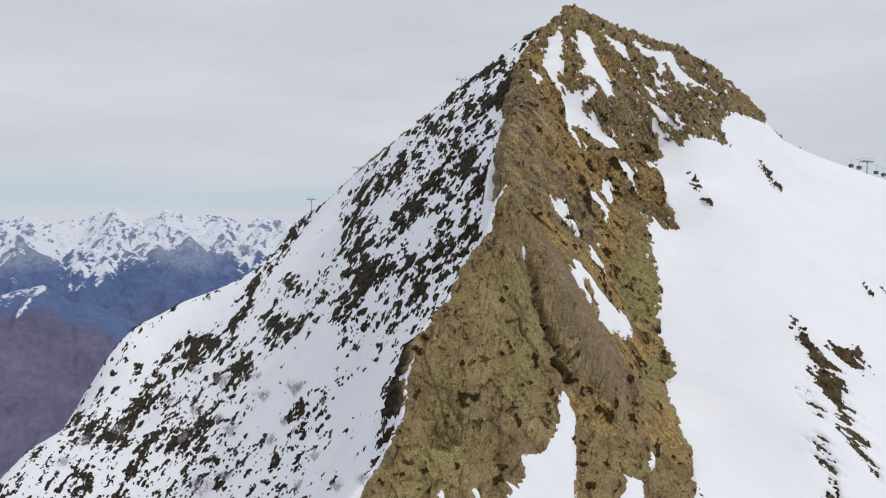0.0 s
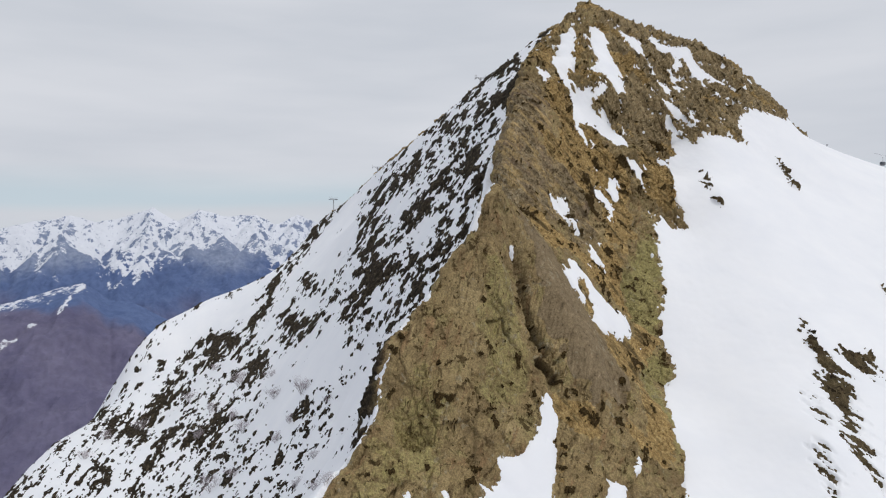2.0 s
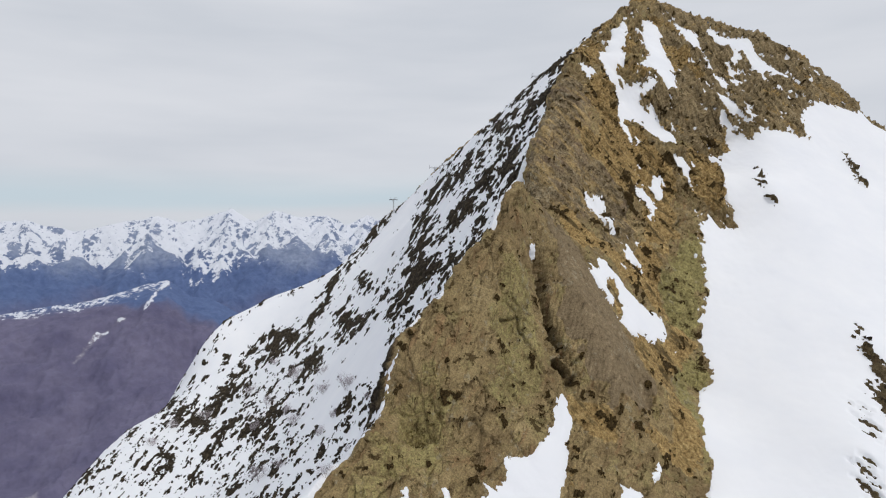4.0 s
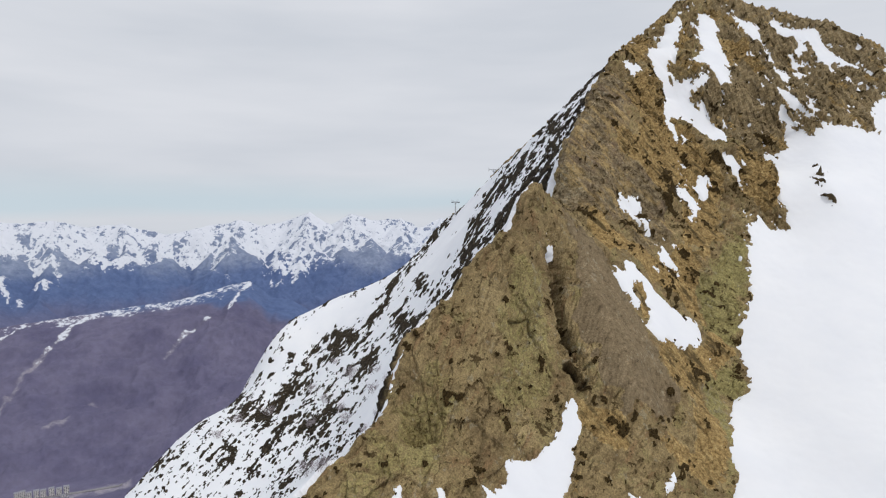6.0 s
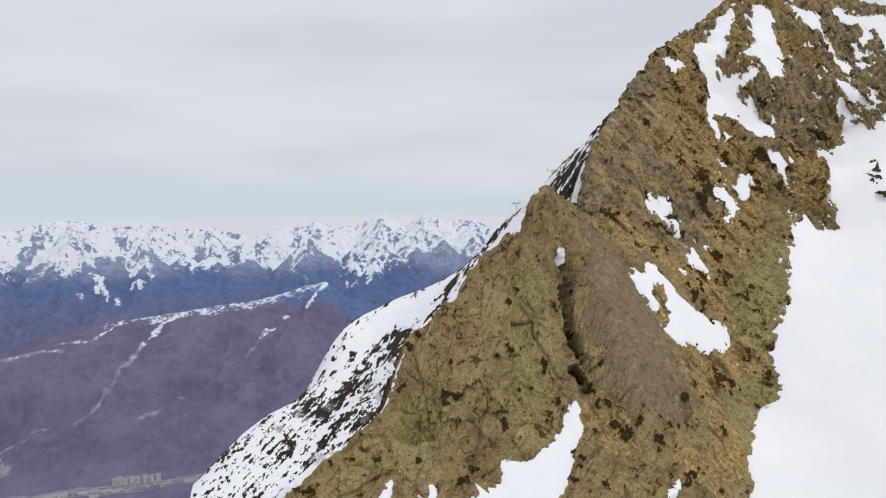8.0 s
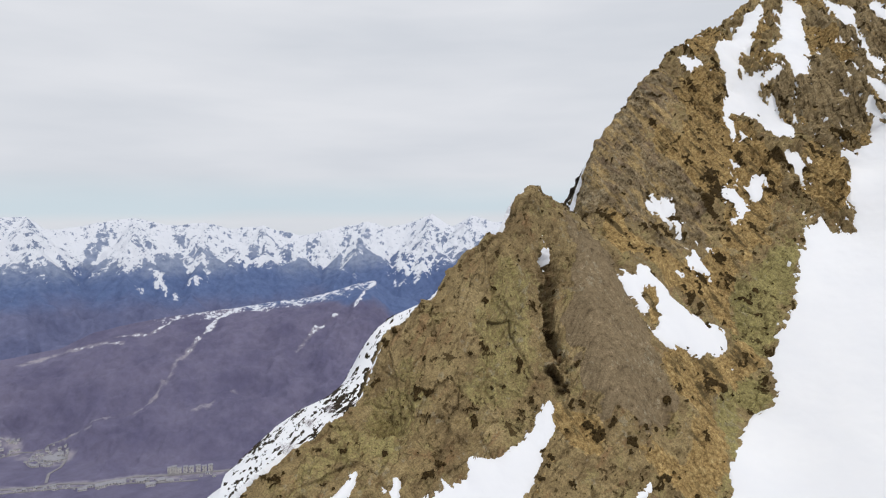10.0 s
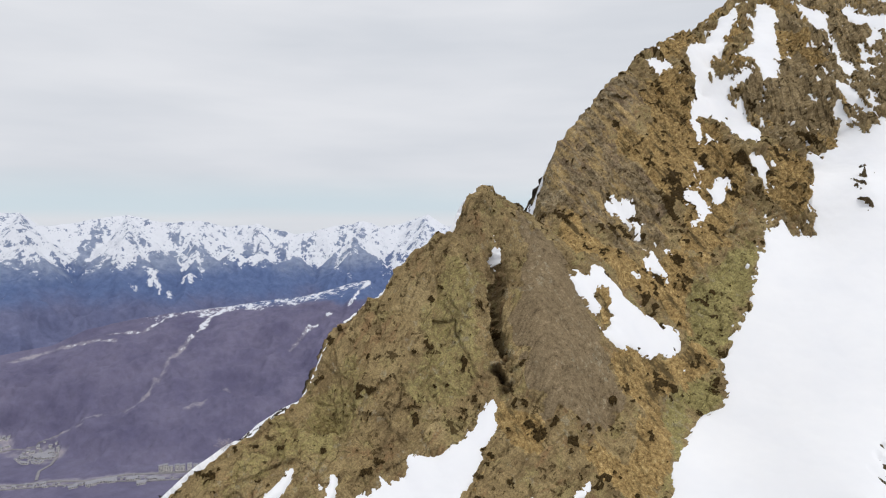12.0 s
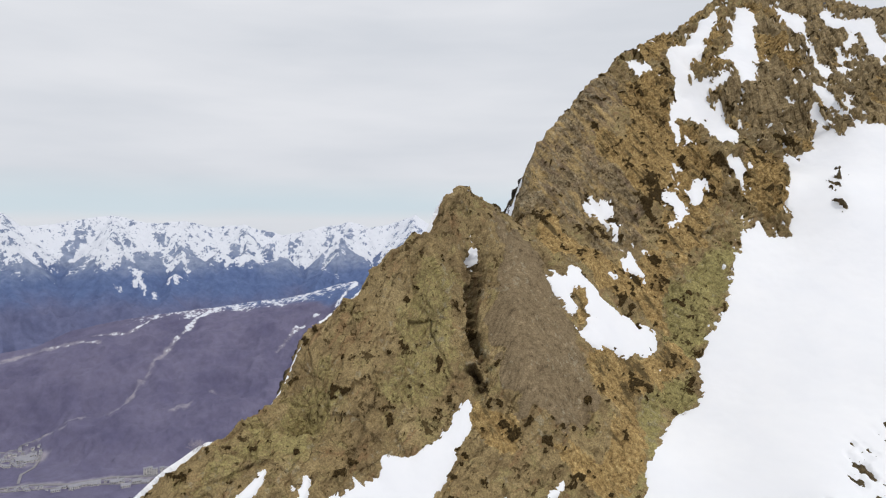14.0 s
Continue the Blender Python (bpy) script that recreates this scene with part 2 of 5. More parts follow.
def far_material():
    """Distant slopes: snow above the tree line and in gullies, conifers, and bare beech woods lower down, with distance
    haze put into their colours.
    """
    m, n, l, b = material("distant_slopes", 0.95)
    p = coords(n, l)
    grain, clumps = add_noise(n, l, p, 40, 7, 0.72), add_noise(n, l, p, 190, 6, 0.62)
    # blue distance haze is put into the wood, rock and snow colours
    hazy_conifer = ramp(n, l, grain, (0.3, (0.074, 0.114, 0.240)), (0.7, (0.132, 0.188, 0.345)))
    hazy_beech = ramp(n, l, clumps, (0.32, (0.112, 0.106, 0.182)), (0.68, (0.180, 0.168, 0.250)))
    hazy_beech = blend(n, l, 0.6, hazy_beech, ramp(n, l, grain, (0.3, 0.75), (0.7, 1.25)), "MULTIPLY")
    wood = blend(n, l, attribute(n, "hazy_beech"), hazy_conifer, hazy_beech)
    wood = blend(n, l, attribute(n, "hazy_rock"), wood, ramp(n, l, grain, (0.35, (0.17, 0.215, 0.32)), (0.7, (0.33, 0.38, 0.50))))
    wood = blend(n, l, maths(n, l, "MULTIPLY", attribute(n, "cleared"), ramp(n, l, grain, (0.40, 0.15), (0.60, 0.85))), wood, (0.38, 0.355, 0.39))
    some = ramp(n, l, attribute(n, "snow"), (0.04, 0.0), (0.22, 1.0))
    edge = maths(n, l, "ADD", attribute(n, "snow"), maths(n, l, "MULTIPLY", maths(n, l, "MULTIPLY", some, maths(n, l, "SUBTRACT", grain, 0.5)), 2.0))
    edge = maths(n, l, "ADD", edge, maths(n, l, "MULTIPLY", maths(n, l, "MULTIPLY", some, maths(n, l, "SUBTRACT", add_noise(n, l, p, 14, 4, 0.7), 0.5)), 1.8))
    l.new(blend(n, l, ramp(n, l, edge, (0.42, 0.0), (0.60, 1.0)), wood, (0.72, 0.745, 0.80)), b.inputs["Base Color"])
    bump(n, l, b, grain, 0.7, 14.0)
    return m


def plain(name, colour, rough=0.6, metal=0.0, spread=0.12, size=0.3):
    m, n, l, b = material(name, rough)
    b.inputs["Metallic"].default_value = metal
    lo, hi = (tuple(v * k for v in colour) for k in (1 - spread, 1 + spread))
    l.new(ramp(n, l, add_noise(n, l, coords(n, l), size), (0.35, lo), (0.65, hi)), b.inputs["Base Color"])
    return m


ROCK, SNOW, FAR = rock_material(), snow_material(), far_material()

# ---------------------------------------------------------------- relief of the mountain
PERM = np.random.RandomState(7).permutation(256)
PERM = np.concatenate([PERM, PERM, PERM]).astype(np.int32)
GRAD = np.random.RandomState(8).normal(size=(256, 3)).astype(np.float32)
GRAD /= np.linalg.norm(GRAD, axis=1)[:, None]


def noise3(x, y, z):
    """Gradient noise, about -0.7 to 0.7, of arrays."""
    x, y, z = (np.asarray(a, np.float32) for a in (x, y, z))
    xi, yi, zi = (np.floor(a).astype(np.int32) for a in (x, y, z))
    fx, fy, fz = x - xi, y - yi, z - zi
    u, v, w = (f * f * f * (f * (f * 6 - 15) + 10) for f in (fx, fy, fz))
    xi, yi, zi = xi & 255, yi & 255, zi & 255
    out = 0
    for dx in (0, 1):
        for dy in (0, 1):
            for dz in (0, 1):
                g = GRAD[PERM[PERM[PERM[xi + dx] + yi + dy] + zi + dz]]
                n = g[..., 0] * (fx - dx) + g[..., 1] * (fy - dy) + g[..., 2] * (fz - dz)
                out = out + n * (u if dx else 1 - u) * (v if dy else 1 - v) * (w if dz else 1 - w)
    return out


def fractal(p, size, octaves=4, gain=0.5, ridged=False, stretch=(1, 1, 1)):
    """Layered noise of points p (n, 3); size is the largest form in metres."""
    total, amp, f = 0, 1.0, 1.0 / size
    for k in range(octaves):
        n = noise3(p[..., 0] * f / stretch[0] + 17.3 * k, p[..., 1] * f / stretch[1] + 5.1 * k, p[..., 2] * f / stretch[2] + 9.7 * k)
        total = total + amp * ((0.5 - 2 * np.abs(n)) if ridged else n)
        amp, f = amp * gain, f * 2.03
    return total


JITTER = np.random.RandomState(9).uniform(-0.42, 0.42, size=(256, 3)).astype(np.float32)
TILT = np.random.RandomState(10).normal(size=(256, 3)).astype(np.float32)


def cells(p, size, stretch=(1, 1, 1)):
    """Broken blocks: for points p, each block's own random value, its tilt at the point, and the distance to its edge."""
    shape = p.shape[:-1]
    q = (p.reshape(-1, 3) / (np.array(stretch) * size)).astype(np.float32)
    value, tilt, gap = (np.empty(len(q), np.float32) for _ in range(3))
    for i in range(0, len(q), 100000):
        c = q[i : i + 100000]
        home = np.floor(c).astype(np.int32)
        best, second = np.full(len(c), 9.0, np.float32), np.full(len(c), 9.0, np.float32)
        who, off = np.zeros(len(c), np.int32), np.zeros_like(c)
        for dx in (-1, 0, 1):
            for dy in (-1, 0, 1):
                for dz in (-1, 0, 1):
                    k = home + (dx, dy, dz)
                    h = PERM[PERM[PERM[k[:, 0] & 255] + (k[:, 1] & 255)] + (k[:, 2] & 255)]
                    d = c - (k + 0.5 + JITTER[h])
                    r = np.sqrt((d * d).sum(1))
                    near = r < best
                    second = np.where(near, best, np.minimum(second, r))
                    best, who, off = np.where(near, r, best), np.where(near, h, who), np.where(near[:, None], d, off)
        value[i : i + len(c)] = who / 255.0
        tilt[i : i + len(c)] = (TILT[who] * off).sum(1)
        gap[i : i + len(c)] = second - best
    return value.reshape(shape), tilt.reshape(shape), gap.reshape(shape)


def smooth(a, lo, hi):
    t = np.clip((a - lo) / (hi - lo), 0, 1)
    return t * t * (3 - 2 * t)


# Ridges, gullies and feet of the slopes: x, y, z along each line.
CREST = [(-34, 16, -66), (-16, 37, -38.5), (-7.4, 49.5, -24.4), (-4.4, 56.5, -20.6), (-2.9, 61, -18.6), (-2.2, 65, -12.4),
         (2.4, 69.8, -6.4), (5.2, 74, -2.2), (6.4, 77.4, -1.5), (7.0, 78.3, 1.6), (7.5, 78.9, 2.4), (8.6, 80.6, 3.7), (9.3, 82.1, 3.8), (10.0, 84.6, 2.6), (10.0, 90, -0.9), (9.9, 97, -1.8), (9.9, 101, 3.2), (10.7, 107, 11.6),
         (11.6, 112, 15.0), (15.6, 129.5, 26.4), (16.6, 138, 30.0), (20, 158, 39.3), (25, 181, 47.6), (38, 199, 63)]
BACK_RIDGE = [(38, 199, 63), (6, 250, 47.5), (-36, 305, 24.5), (-60, 335, 8), (-76, 356, -0.5), (-86.8, 362, -7.6)]
SPUR = [(-86.8, 362, -7.6), (-97.6, 353, -24.7), (-105.8, 338, -34.3), (-118.3, 334, -42.9), (-125.5, 333, -47.3), (-138.5, 328, -48.3), (-146, 318, -55.2), (-148.7, 300, -54.8), (-147.1, 286, -57.4),
        (-151.4, 279, -66.2), (-154.3, 272, -78.3), (-156.2, 260, -86.9), (-156.5, 245, -89.8), (-154.1, 228, -87.8), (-146.4, 205, -86.6), (-140, 180, -90), (-136, 150, -97), (-135, 120, -108)]
SPUR_BACK = [(x - 14, y + 5, z - 17) for x, y, z in SPUR[1:]]  # the far side of the spur drops away
SUMMIT_RIDGE = [(38, 199, 63), (45.5, 189, 54.2), (56, 194, 51.6), (68, 190, 48), (77, 190, 42.6), (87.6, 190, 34.6), (95, 190, 27.0), (99.5, 190, 19.5), (140, 222, 15), (175, 250, 10), (260, 300, 0)]
GULLY = [(11.6, 82, -4), (10.8, 80.6, -5.3), (12, 76, -13), (13.4, 72, -19.3), (11.1, 67, -22.6), (9, 58, -31), (8, 45, -42)]
TOWER_FACE = [(8.4, 71.2, -11.8), (8.4, 71, -14.1), (2.8, 63.2, -18.7), (1.4, 58.9, -22), (-0.6, 61.3, -25.5), (11, 65.1, -24.3), (2.5, 69.2, -9.2),
              (8.2, 65.1, -22.1), (0.4, 64.1, -16), (7.6, 67, -17), (8.3, 72, -6)]
SLAB = [(18.6, 74.4, -16.4), (16.7, 68.2, -24.7), (24.7, 77, -25.1), (27.8, 75.9, -30.2), (24.2, 80.3, -24.8), (16.1, 78.1, -9.7), (19.9, 78.5, -14.9),
        (24.8, 81.7, -21.2), (18.6, 71.8, -22.5), (13.7, 93.7, -3.6), (20.9, 94.7, -7.2), (22.4, 88.1, -15.7)]
UPPER_FACE = [(19, 108.5, 0.2), (25.1, 106, -6.8), (14.9, 107.1, 7.6), (29.4, 121.8, 2), (36.3, 146, 17.2), (28.2, 176.7, 45), (24, 170.7, 37.8), (29.7, 108.8, -8.6),
              (28.5, 160.8, 32), (32.4, 145.6, 17.3), (38.7, 142.6, 15), (34, 153.8, 27.7), (37.5, 176.4, 45.1), (39.9, 164.4, 36.5), (41.2, 153.2, 26.6),
              (32.3, 158.2, 32.7), (47.3, 171.8, 35.9), (29, 130.3, 8.8), (27.3, 152.5, 24.5), (20.9, 135.5, 19.7), (17, 129.1, 24.1)]
RIGHT_FACE = [(56, 176.1, 33.9), (51.4, 156.9, 15.2), (46.6, 146, 8.3), (45.1, 128.2, -3), (41, 136, 8.9), (55.8, 161.9, 24.5), (60.3, 156.7, 20.9)]
POCKET = [(30.5, 104.1, -17), (32.9, 100.9, -20), (36.2, 103.5, -19)]
RIB = [(31, 105.6, -15.1), (34.2, 110.6, -11.7), (30, 88.3, -25.6), (32.7, 94.4, -24.8), (44.8, 130.6, -0.9)]
SNOW_SLOPE = [(58.5, 154.4, 17.9), (81.5, 158.6, 7.3), (55.8, 133.3, 3.4), (55, 137.2, 5.7), (59.2, 103.2, -19.8), (49.3, 80.9, -28.8), (48, 75.6, -32.4), (57.5, 91.5, -26.7),
              (83.6, 126.6, -14), (33, 72, -33), (45, 55, -45), (80, 80, -40), (120, 150, -10), (160, 180, -10), (130, 90, -50)]
FLANK = [(2.3, 144.4, 8.4), (-1.8, 123.7, -2.8), (8.8, 149.8, 22.8), (-9, 106.3, -21.6), (-20.4, 134.4, -29.5), (-22.1, 124.9, -41.9), (-16.3, 107.7, -35.8), (-41.3, 164.6, -42.3),
         (-66, 175.7, -68.8), (-52, 219.8, -36.4), (-74.3, 231.9, -50.9), (-44.7, 288.5, -0.6), (-80.5, 327.4, -20), (-124, 276.7, -66), (-118, 231.8, -83), (-116.5, 189, -81),
         (-45, 130, -59), (-19, 95, -43), (-14, 82, -37), (-7.2, 65, -25.5)]
FOOT = [(0, 15, -58), (45, -10, -75), (120, 20, -70), (-60, 60, -88), (-90, 110, -100), (-60, -40, -120), (60, -90, -120), (200, 60, -90), (280, 200, -70),
        (-220, 330, -150), (-200, 240, -150), (-200, 140, -160), (-120, 440, -80), (-20, 420, -50), (80, 330, -20), (180, 360, -40), (330, 380, -60), (0, 520, -160),
        (250, 520, -160), (-250, 450, -220)]
# the flank breaks away steeply just behind the crest
BREAK = [(x - 2.4, y + 0.6, z - 5.2) for x, y, z in CREST[3:]]


def along(line, step):
    """Points along a line, no further apart than step."""
    out = []
    for a, b in zip(line, line[1:]):
        a, b = np.array(a, float), np.array(b, float)
        n = max(1, math.ceil(np.linalg.norm(b - a) / step))
        out += [a + (b - a) * k / n for k in range(n)]
    return out + [np.array(line[-1], float)]


KNOTS = along(CREST, 5) + along(BACK_RIDGE, 16)[1:] + along(SPUR, 12) + along(SPUR_BACK, 20) + along(SUMMIT_RIDGE, 9)[1:] + along(GULLY, 5) + along(BREAK, 5)
KNOTS += [np.array(q, float) for some in (TOWER_FACE, SLAB, UPPER_FACE, RIGHT_FACE, POCKET, RIB, SNOW_SLOPE, FLANK, FOOT) for q in some]
KNOTS = np.array(KNOTS)
_, first = np.unique(KNOTS[:, :2].round(1), axis=0, return_index=True)
KNOTS = KNOTS[np.sort(first)]


def relief(knots):
    """A sheet through the knots: weights of the distances to them, and a plane."""
    n = len(knots)
    d = np.linalg.norm(knots[:, None, :2] - knots[None, :, :2], axis=2)
    p = np.c_[np.ones(n), knots[:, :2]]
    a = np.block([[-d + 0.12 * np.eye(n), p], [p.T, np.zeros((3, 3))]])
    return np.linalg.solve(a, np.r_[knots[:, 2], 0, 0, 0])


WEIGHTS = relief(KNOTS)


def ground(x, y):
    """Height of the bare slope, without its roughness."""
    x, y = np.asarray(x, np.float32), np.asarray(y, np.float32)
    shape, x, y = x.shape, x.ravel(), y.ravel()
    out = np.empty(len(x), np.float32)
    w, kx, ky = (a.astype(np.float32) for a in (WEIGHTS, KNOTS[:, 0], KNOTS[:, 1]))
    for i in range(0, len(x), 20000):
        s = slice(i, i + 20000)
        d = np.sqrt((x[s, None] - kx) ** 2 + (y[s, None] - ky) ** 2)
        out[s] = -d @ w[:-3] + w[-3] + w[-2] * x[s] + w[-1] * y[s]
    return out.reshape(shape)
# ---------------------------------------------------------------- where snow, rock and grass lie, in plan
SNOW_PLAN = {
    "snowfield": [(90.2, 181.1), (85.0, 177.9), (81.4, 176.7), (77.7, 175.2), (74.7, 171.2), (72.0, 167.2), (71.5, 163.7), (70.5, 159.2), (64.2, 155.4), (61.0, 154.4), (59.3, 155.4), (57.4, 152.9), (54.8, 155.6), (53.1, 158.5), (51.3, 151.1), (49.2, 148.7), (46.5, 148.5), (47.6, 146.6), (46.2, 134.4), (47.0, 131.3), (46.7, 127.8), (44.0, 127.6), (42.5, 129.2), (40.7, 126.7), (40.0, 128.7), (39.4, 125.8), (38.8, 119.9), (38.2, 114.8), (38.1, 111.1), (35.6, 105.2), (35.2, 103.3), (33.4, 101.5), (34.8, 100.8), (35.5, 98.9), (35.3, 95.5), (33.1, 92.5), (31.3, 85.3), (30.9, 81.3), (31.2, 78.6), (29.6, 72.7), (28.0, 68.7), (25.9, 62.8), (20, 40), (30, -60), (400, -60), (420, 330), (180, 276), (140, 247), (103, 204)],
    "gully": [(13.5, 71.9), (13.0, 70.3), (12.7, 69.2), (12.0, 67.3), (10.4, 65.2), (8.9, 63.9), (7.8, 62.5), (8.1, 61.6), (6.5, 60.2), (5.7, 58.6), (4.6, 56.4), (3.9, 52.3), (13.7, 59.7), (13.9, 63.0), (14.5, 65.4), (14.7, 67.4), (15.0, 69.3), (14.4, 71.1)],
    "chute_a": [(29.8, 179.3), (28.1, 173.8), (25.1, 162.8), (24.2, 156.7), (25.8, 154.0), (27.1, 145.1), (27.2, 138.8), (30.6, 143.9), (32.7, 147.2), (34.4, 141.0), (37.8, 140.0), (38.9, 142.0), (36.6, 147.4), (34.9, 149.9), (33.4, 149.4), (32.7, 150.8), (31.9, 151.6), (35.2, 153.5), (33.0, 154.5), (36.1, 156.9), (31.9, 154.9), (28.7, 155.2), (28.5, 161.7), (30.0, 165.3), (31.6, 173.5), (32.0, 181.1)],
    "chute_b": [(37.6, 182.4), (36.8, 175.5), (37.4, 166.8), (35.3, 162.9), (36.5, 160.6), (38.2, 158.4), (38.9, 153.6), (41.5, 155.8), (41.7, 164.3), (40.8, 172.2), (40.8, 177.7), (41.3, 181.7)],
    "streak": [(32.8, 153.8), (37.0, 156.9), (36.0, 154.1), (32.9, 152.3)],
    "c1": [(46.0, 185.3), (49.6, 185.8), (52.3, 185.7), (51.5, 181.2), (49.3, 180.8), (47.6, 182.6)],
    "c1b": [(51.8, 180.5), (53.6, 178.1), (54.5, 176.1), (52.8, 174.9), (51.9, 177.6)],
    "c1c": [(53.8, 175.1), (56.6, 173.9), (55.4, 169.0), (53.8, 171.7)],
    "ramp": [(56.4, 195.6), (57.9, 189.1), (60.8, 187.5), (66.1, 188.4), (66.6, 185.1), (67.3, 182.1), (70.3, 179.9), (73.3, 178.8), (69.1, 178.4), (65.5, 178.1), (64.5, 180.1), (63.5, 183.5), (61.6, 185.3), (58.1, 185.5), (56.0, 187.4)],
    "c3": [(60.9, 183.5), (62.4, 182.2), (61.6, 179.6), (59.9, 180.4)],
    "c4": [(58.4, 179.9), (60.5, 176.1), (58.8, 176.0), (58.4, 178.3)],
    "c5": [(58.7, 174.7), (61.4, 174.6), (58.6, 171.0)],
    "c7": [(54.0, 165.5), (56.4, 160.9), (58.4, 156.3), (56.4, 159.1), (54.6, 161.7), (52.7, 164.7)],
    "c8": [(58.4, 162.7), (59.6, 157.2), (58.1, 159.0)],
    "c9": [(52.9, 161.2), (54.2, 158.8), (52.6, 159.3)],
    "c10": [(66.5, 177.2), (66.9, 174.4), (65.8, 174.8)],
    "c11": [(69.9, 175.4), (71.3, 172.3), (69.6, 172.3)],
    "l1": [(17.9, 141.8), (19.9, 141.7), (21.8, 142.4), (20.4, 139.8), (18.0, 139.1)],
    "l3": [(29.5, 137.4), (31.6, 137.1), (30.2, 135.7)],
    "l4": [(27.0, 126.5), (28.6, 130.8), (30.3, 129.9), (29.2, 127.0)],
    "l5": [(27.1, 138.4), (28.4, 138.4), (29.5, 133.8), (28.4, 132.0)],
    "i": [(17.9, 105.0), (18.1, 108.4), (20.0, 110.5), (21.3, 110.2), (20.0, 107.8)],
    "i2": [(21.8, 108.4), (22.6, 108.6), (23.6, 107.8), (23.0, 107.4)],
    "n": [(23.0, 99.4), (24.1, 103.9), (24.0, 106.1), (26.2, 108.7), (27.3, 109.5), (25.8, 107.0), (26.7, 106.3), (24.8, 104.6), (23.9, 101.9)],
    "l": [(27.8, 119.4), (29.7, 126.1), (30.5, 123.5), (31.6, 121.9), (31.1, 119.2), (30.0, 116.0), (28.7, 116.0), (30.2, 119.0), (29.2, 120.2)],
    "k": [(31.0, 126.1), (31.7, 129.9), (34.4, 132.0), (34.2, 129.3), (33.7, 127.4), (33.0, 124.2)],
    "j": [(36.9, 136.5), (39.0, 138.3), (41.0, 134.8), (39.9, 132.3), (37.7, 133.6), (36.9, 134.9)],
    "pocket": [(17.8, 87.5), (19.5, 92.6), (20.8, 93.8), (22.7, 94.2), (24.9, 96.1), (26.1, 96.7), (28.4, 100.1), (29.5, 101.6), (29.6, 99.0), (28.9, 96.6), (26.8, 92.6), (25.7, 92.0), (24.3, 90.8), (23.8, 89.3), (22.0, 87.8), (22.9, 90.0), (23.1, 91.6), (22.2, 91.3), (21.3, 92.7), (19.8, 90.7), (19.8, 89.4), (20.8, 89.6), (20.4, 88.3), (19.0, 87.7)],
    "u": [(10.7, 80.0), (10.7, 80.4), (10.9, 80.6), (11.0, 80.4), (10.9, 80.0)],
    "q": [(0.2, 54.3), (-0.1, 53.3), (-0.4, 52.4), (-1.0, 51.0), (0.0, 51.6), (0.3, 52.7), (0.4, 53.5)],
    "r": [(3.2, 56.8), (3.3, 55.9), (3.0, 54.8), (3.7, 54.9), (3.8, 56.0)],
    "s": [(20.0, 66.9), (21.7, 67.2), (21.3, 64.7), (18.0, 63.4)],
    "t": [(24.3, 71.8), (24.5, 70.7), (23.2, 69.0)],
    "notch": [(9.4, 98.9), (6.1, 105.2)],
    "shoulder": [(18.4, 141.8), (22.0, 146.0), (22.9, 144.2), (20.4, 140.7)],
}
OUTCROP_PLAN = {
    "o1": [(55.0, 144.2), (56.4, 140.6), (54.6, 133.8), (54.6, 131.4), (53.5, 132.4), (53.4, 136.6)],
    "o2": [(80.6, 162.4), (82.1, 160.7), (81.9, 158.0), (79.8, 150.2), (78.2, 150.6), (78.5, 155.6)],
    "o3": [(58.4, 105.6), (59.3, 102.2), (60.2, 97.6), (60.3, 92.8), (57.4, 86.9), (55.4, 81.3), (53.5, 75.8), (53.4, 78.1), (52.3, 80.0), (54.0, 84.5), (54.3, 88.0), (55.5, 92.7), (56.7, 99.4)],
    "o4": [(62.6, 101.8), (64.1, 100.9), (67.3, 102.1), (67.2, 98.2), (64.1, 96.5), (62.3, 98.3)],
    "o5": [(52.3, 91.4), (54.0, 90.7), (53.4, 86.8), (50.9, 84.4), (51.1, 88.3)],
    "o6": [(48.0, 81.2), (49.4, 80.2), (50.1, 78.2), (47.7, 72.8), (46.1, 72.7), (46.9, 75.8), (47.1, 78.5)],
    "o7": [(82.4, 124.7), (81.4, 118.2), (79.8, 118.7)],
    "o8": [(87.6, 127.7), (88.1, 124.6), (85.8, 122.4)],
}
CLEAR_PLAN = {
    "c1": [(-19.9, 96.1), (-21.8, 128.4), (-17.2, 129.8), (-9.1, 105.6), (-7.4, 96.1), (-7.3, 67.7), (-6.7, 51.8)],
    "c2": [(-94.3, 305.6), (-106.0, 303.2), (-127.3, 308.1), (-143.1, 268.3), (-136.9, 239.0), (-133.1, 248.9), (-129.6, 270.7), (-126.5, 286.5), (-102.1, 276.9), (-94.4, 292.8)],
    "c3": [(-70.2, 323.2), (-51.7, 309.4), (-40.9, 265.9), (-40.5, 229.0), (-47.9, 234.7), (-48.9, 219.3), (-59.8, 230.4), (-74.5, 288.3)],
    "c4": [(-60.2, 202.6), (-40.3, 188.1), (-25.7, 152.6), (-22.7, 134.4), (-32.3, 144.0), (-39.5, 141.0), (-44.8, 141.3)],
    "c5": [(-112.7, 236.4), (-97.8, 215.3), (-95.9, 196.9), (-96.0, 184.4), (-104.5, 202.9)],
}
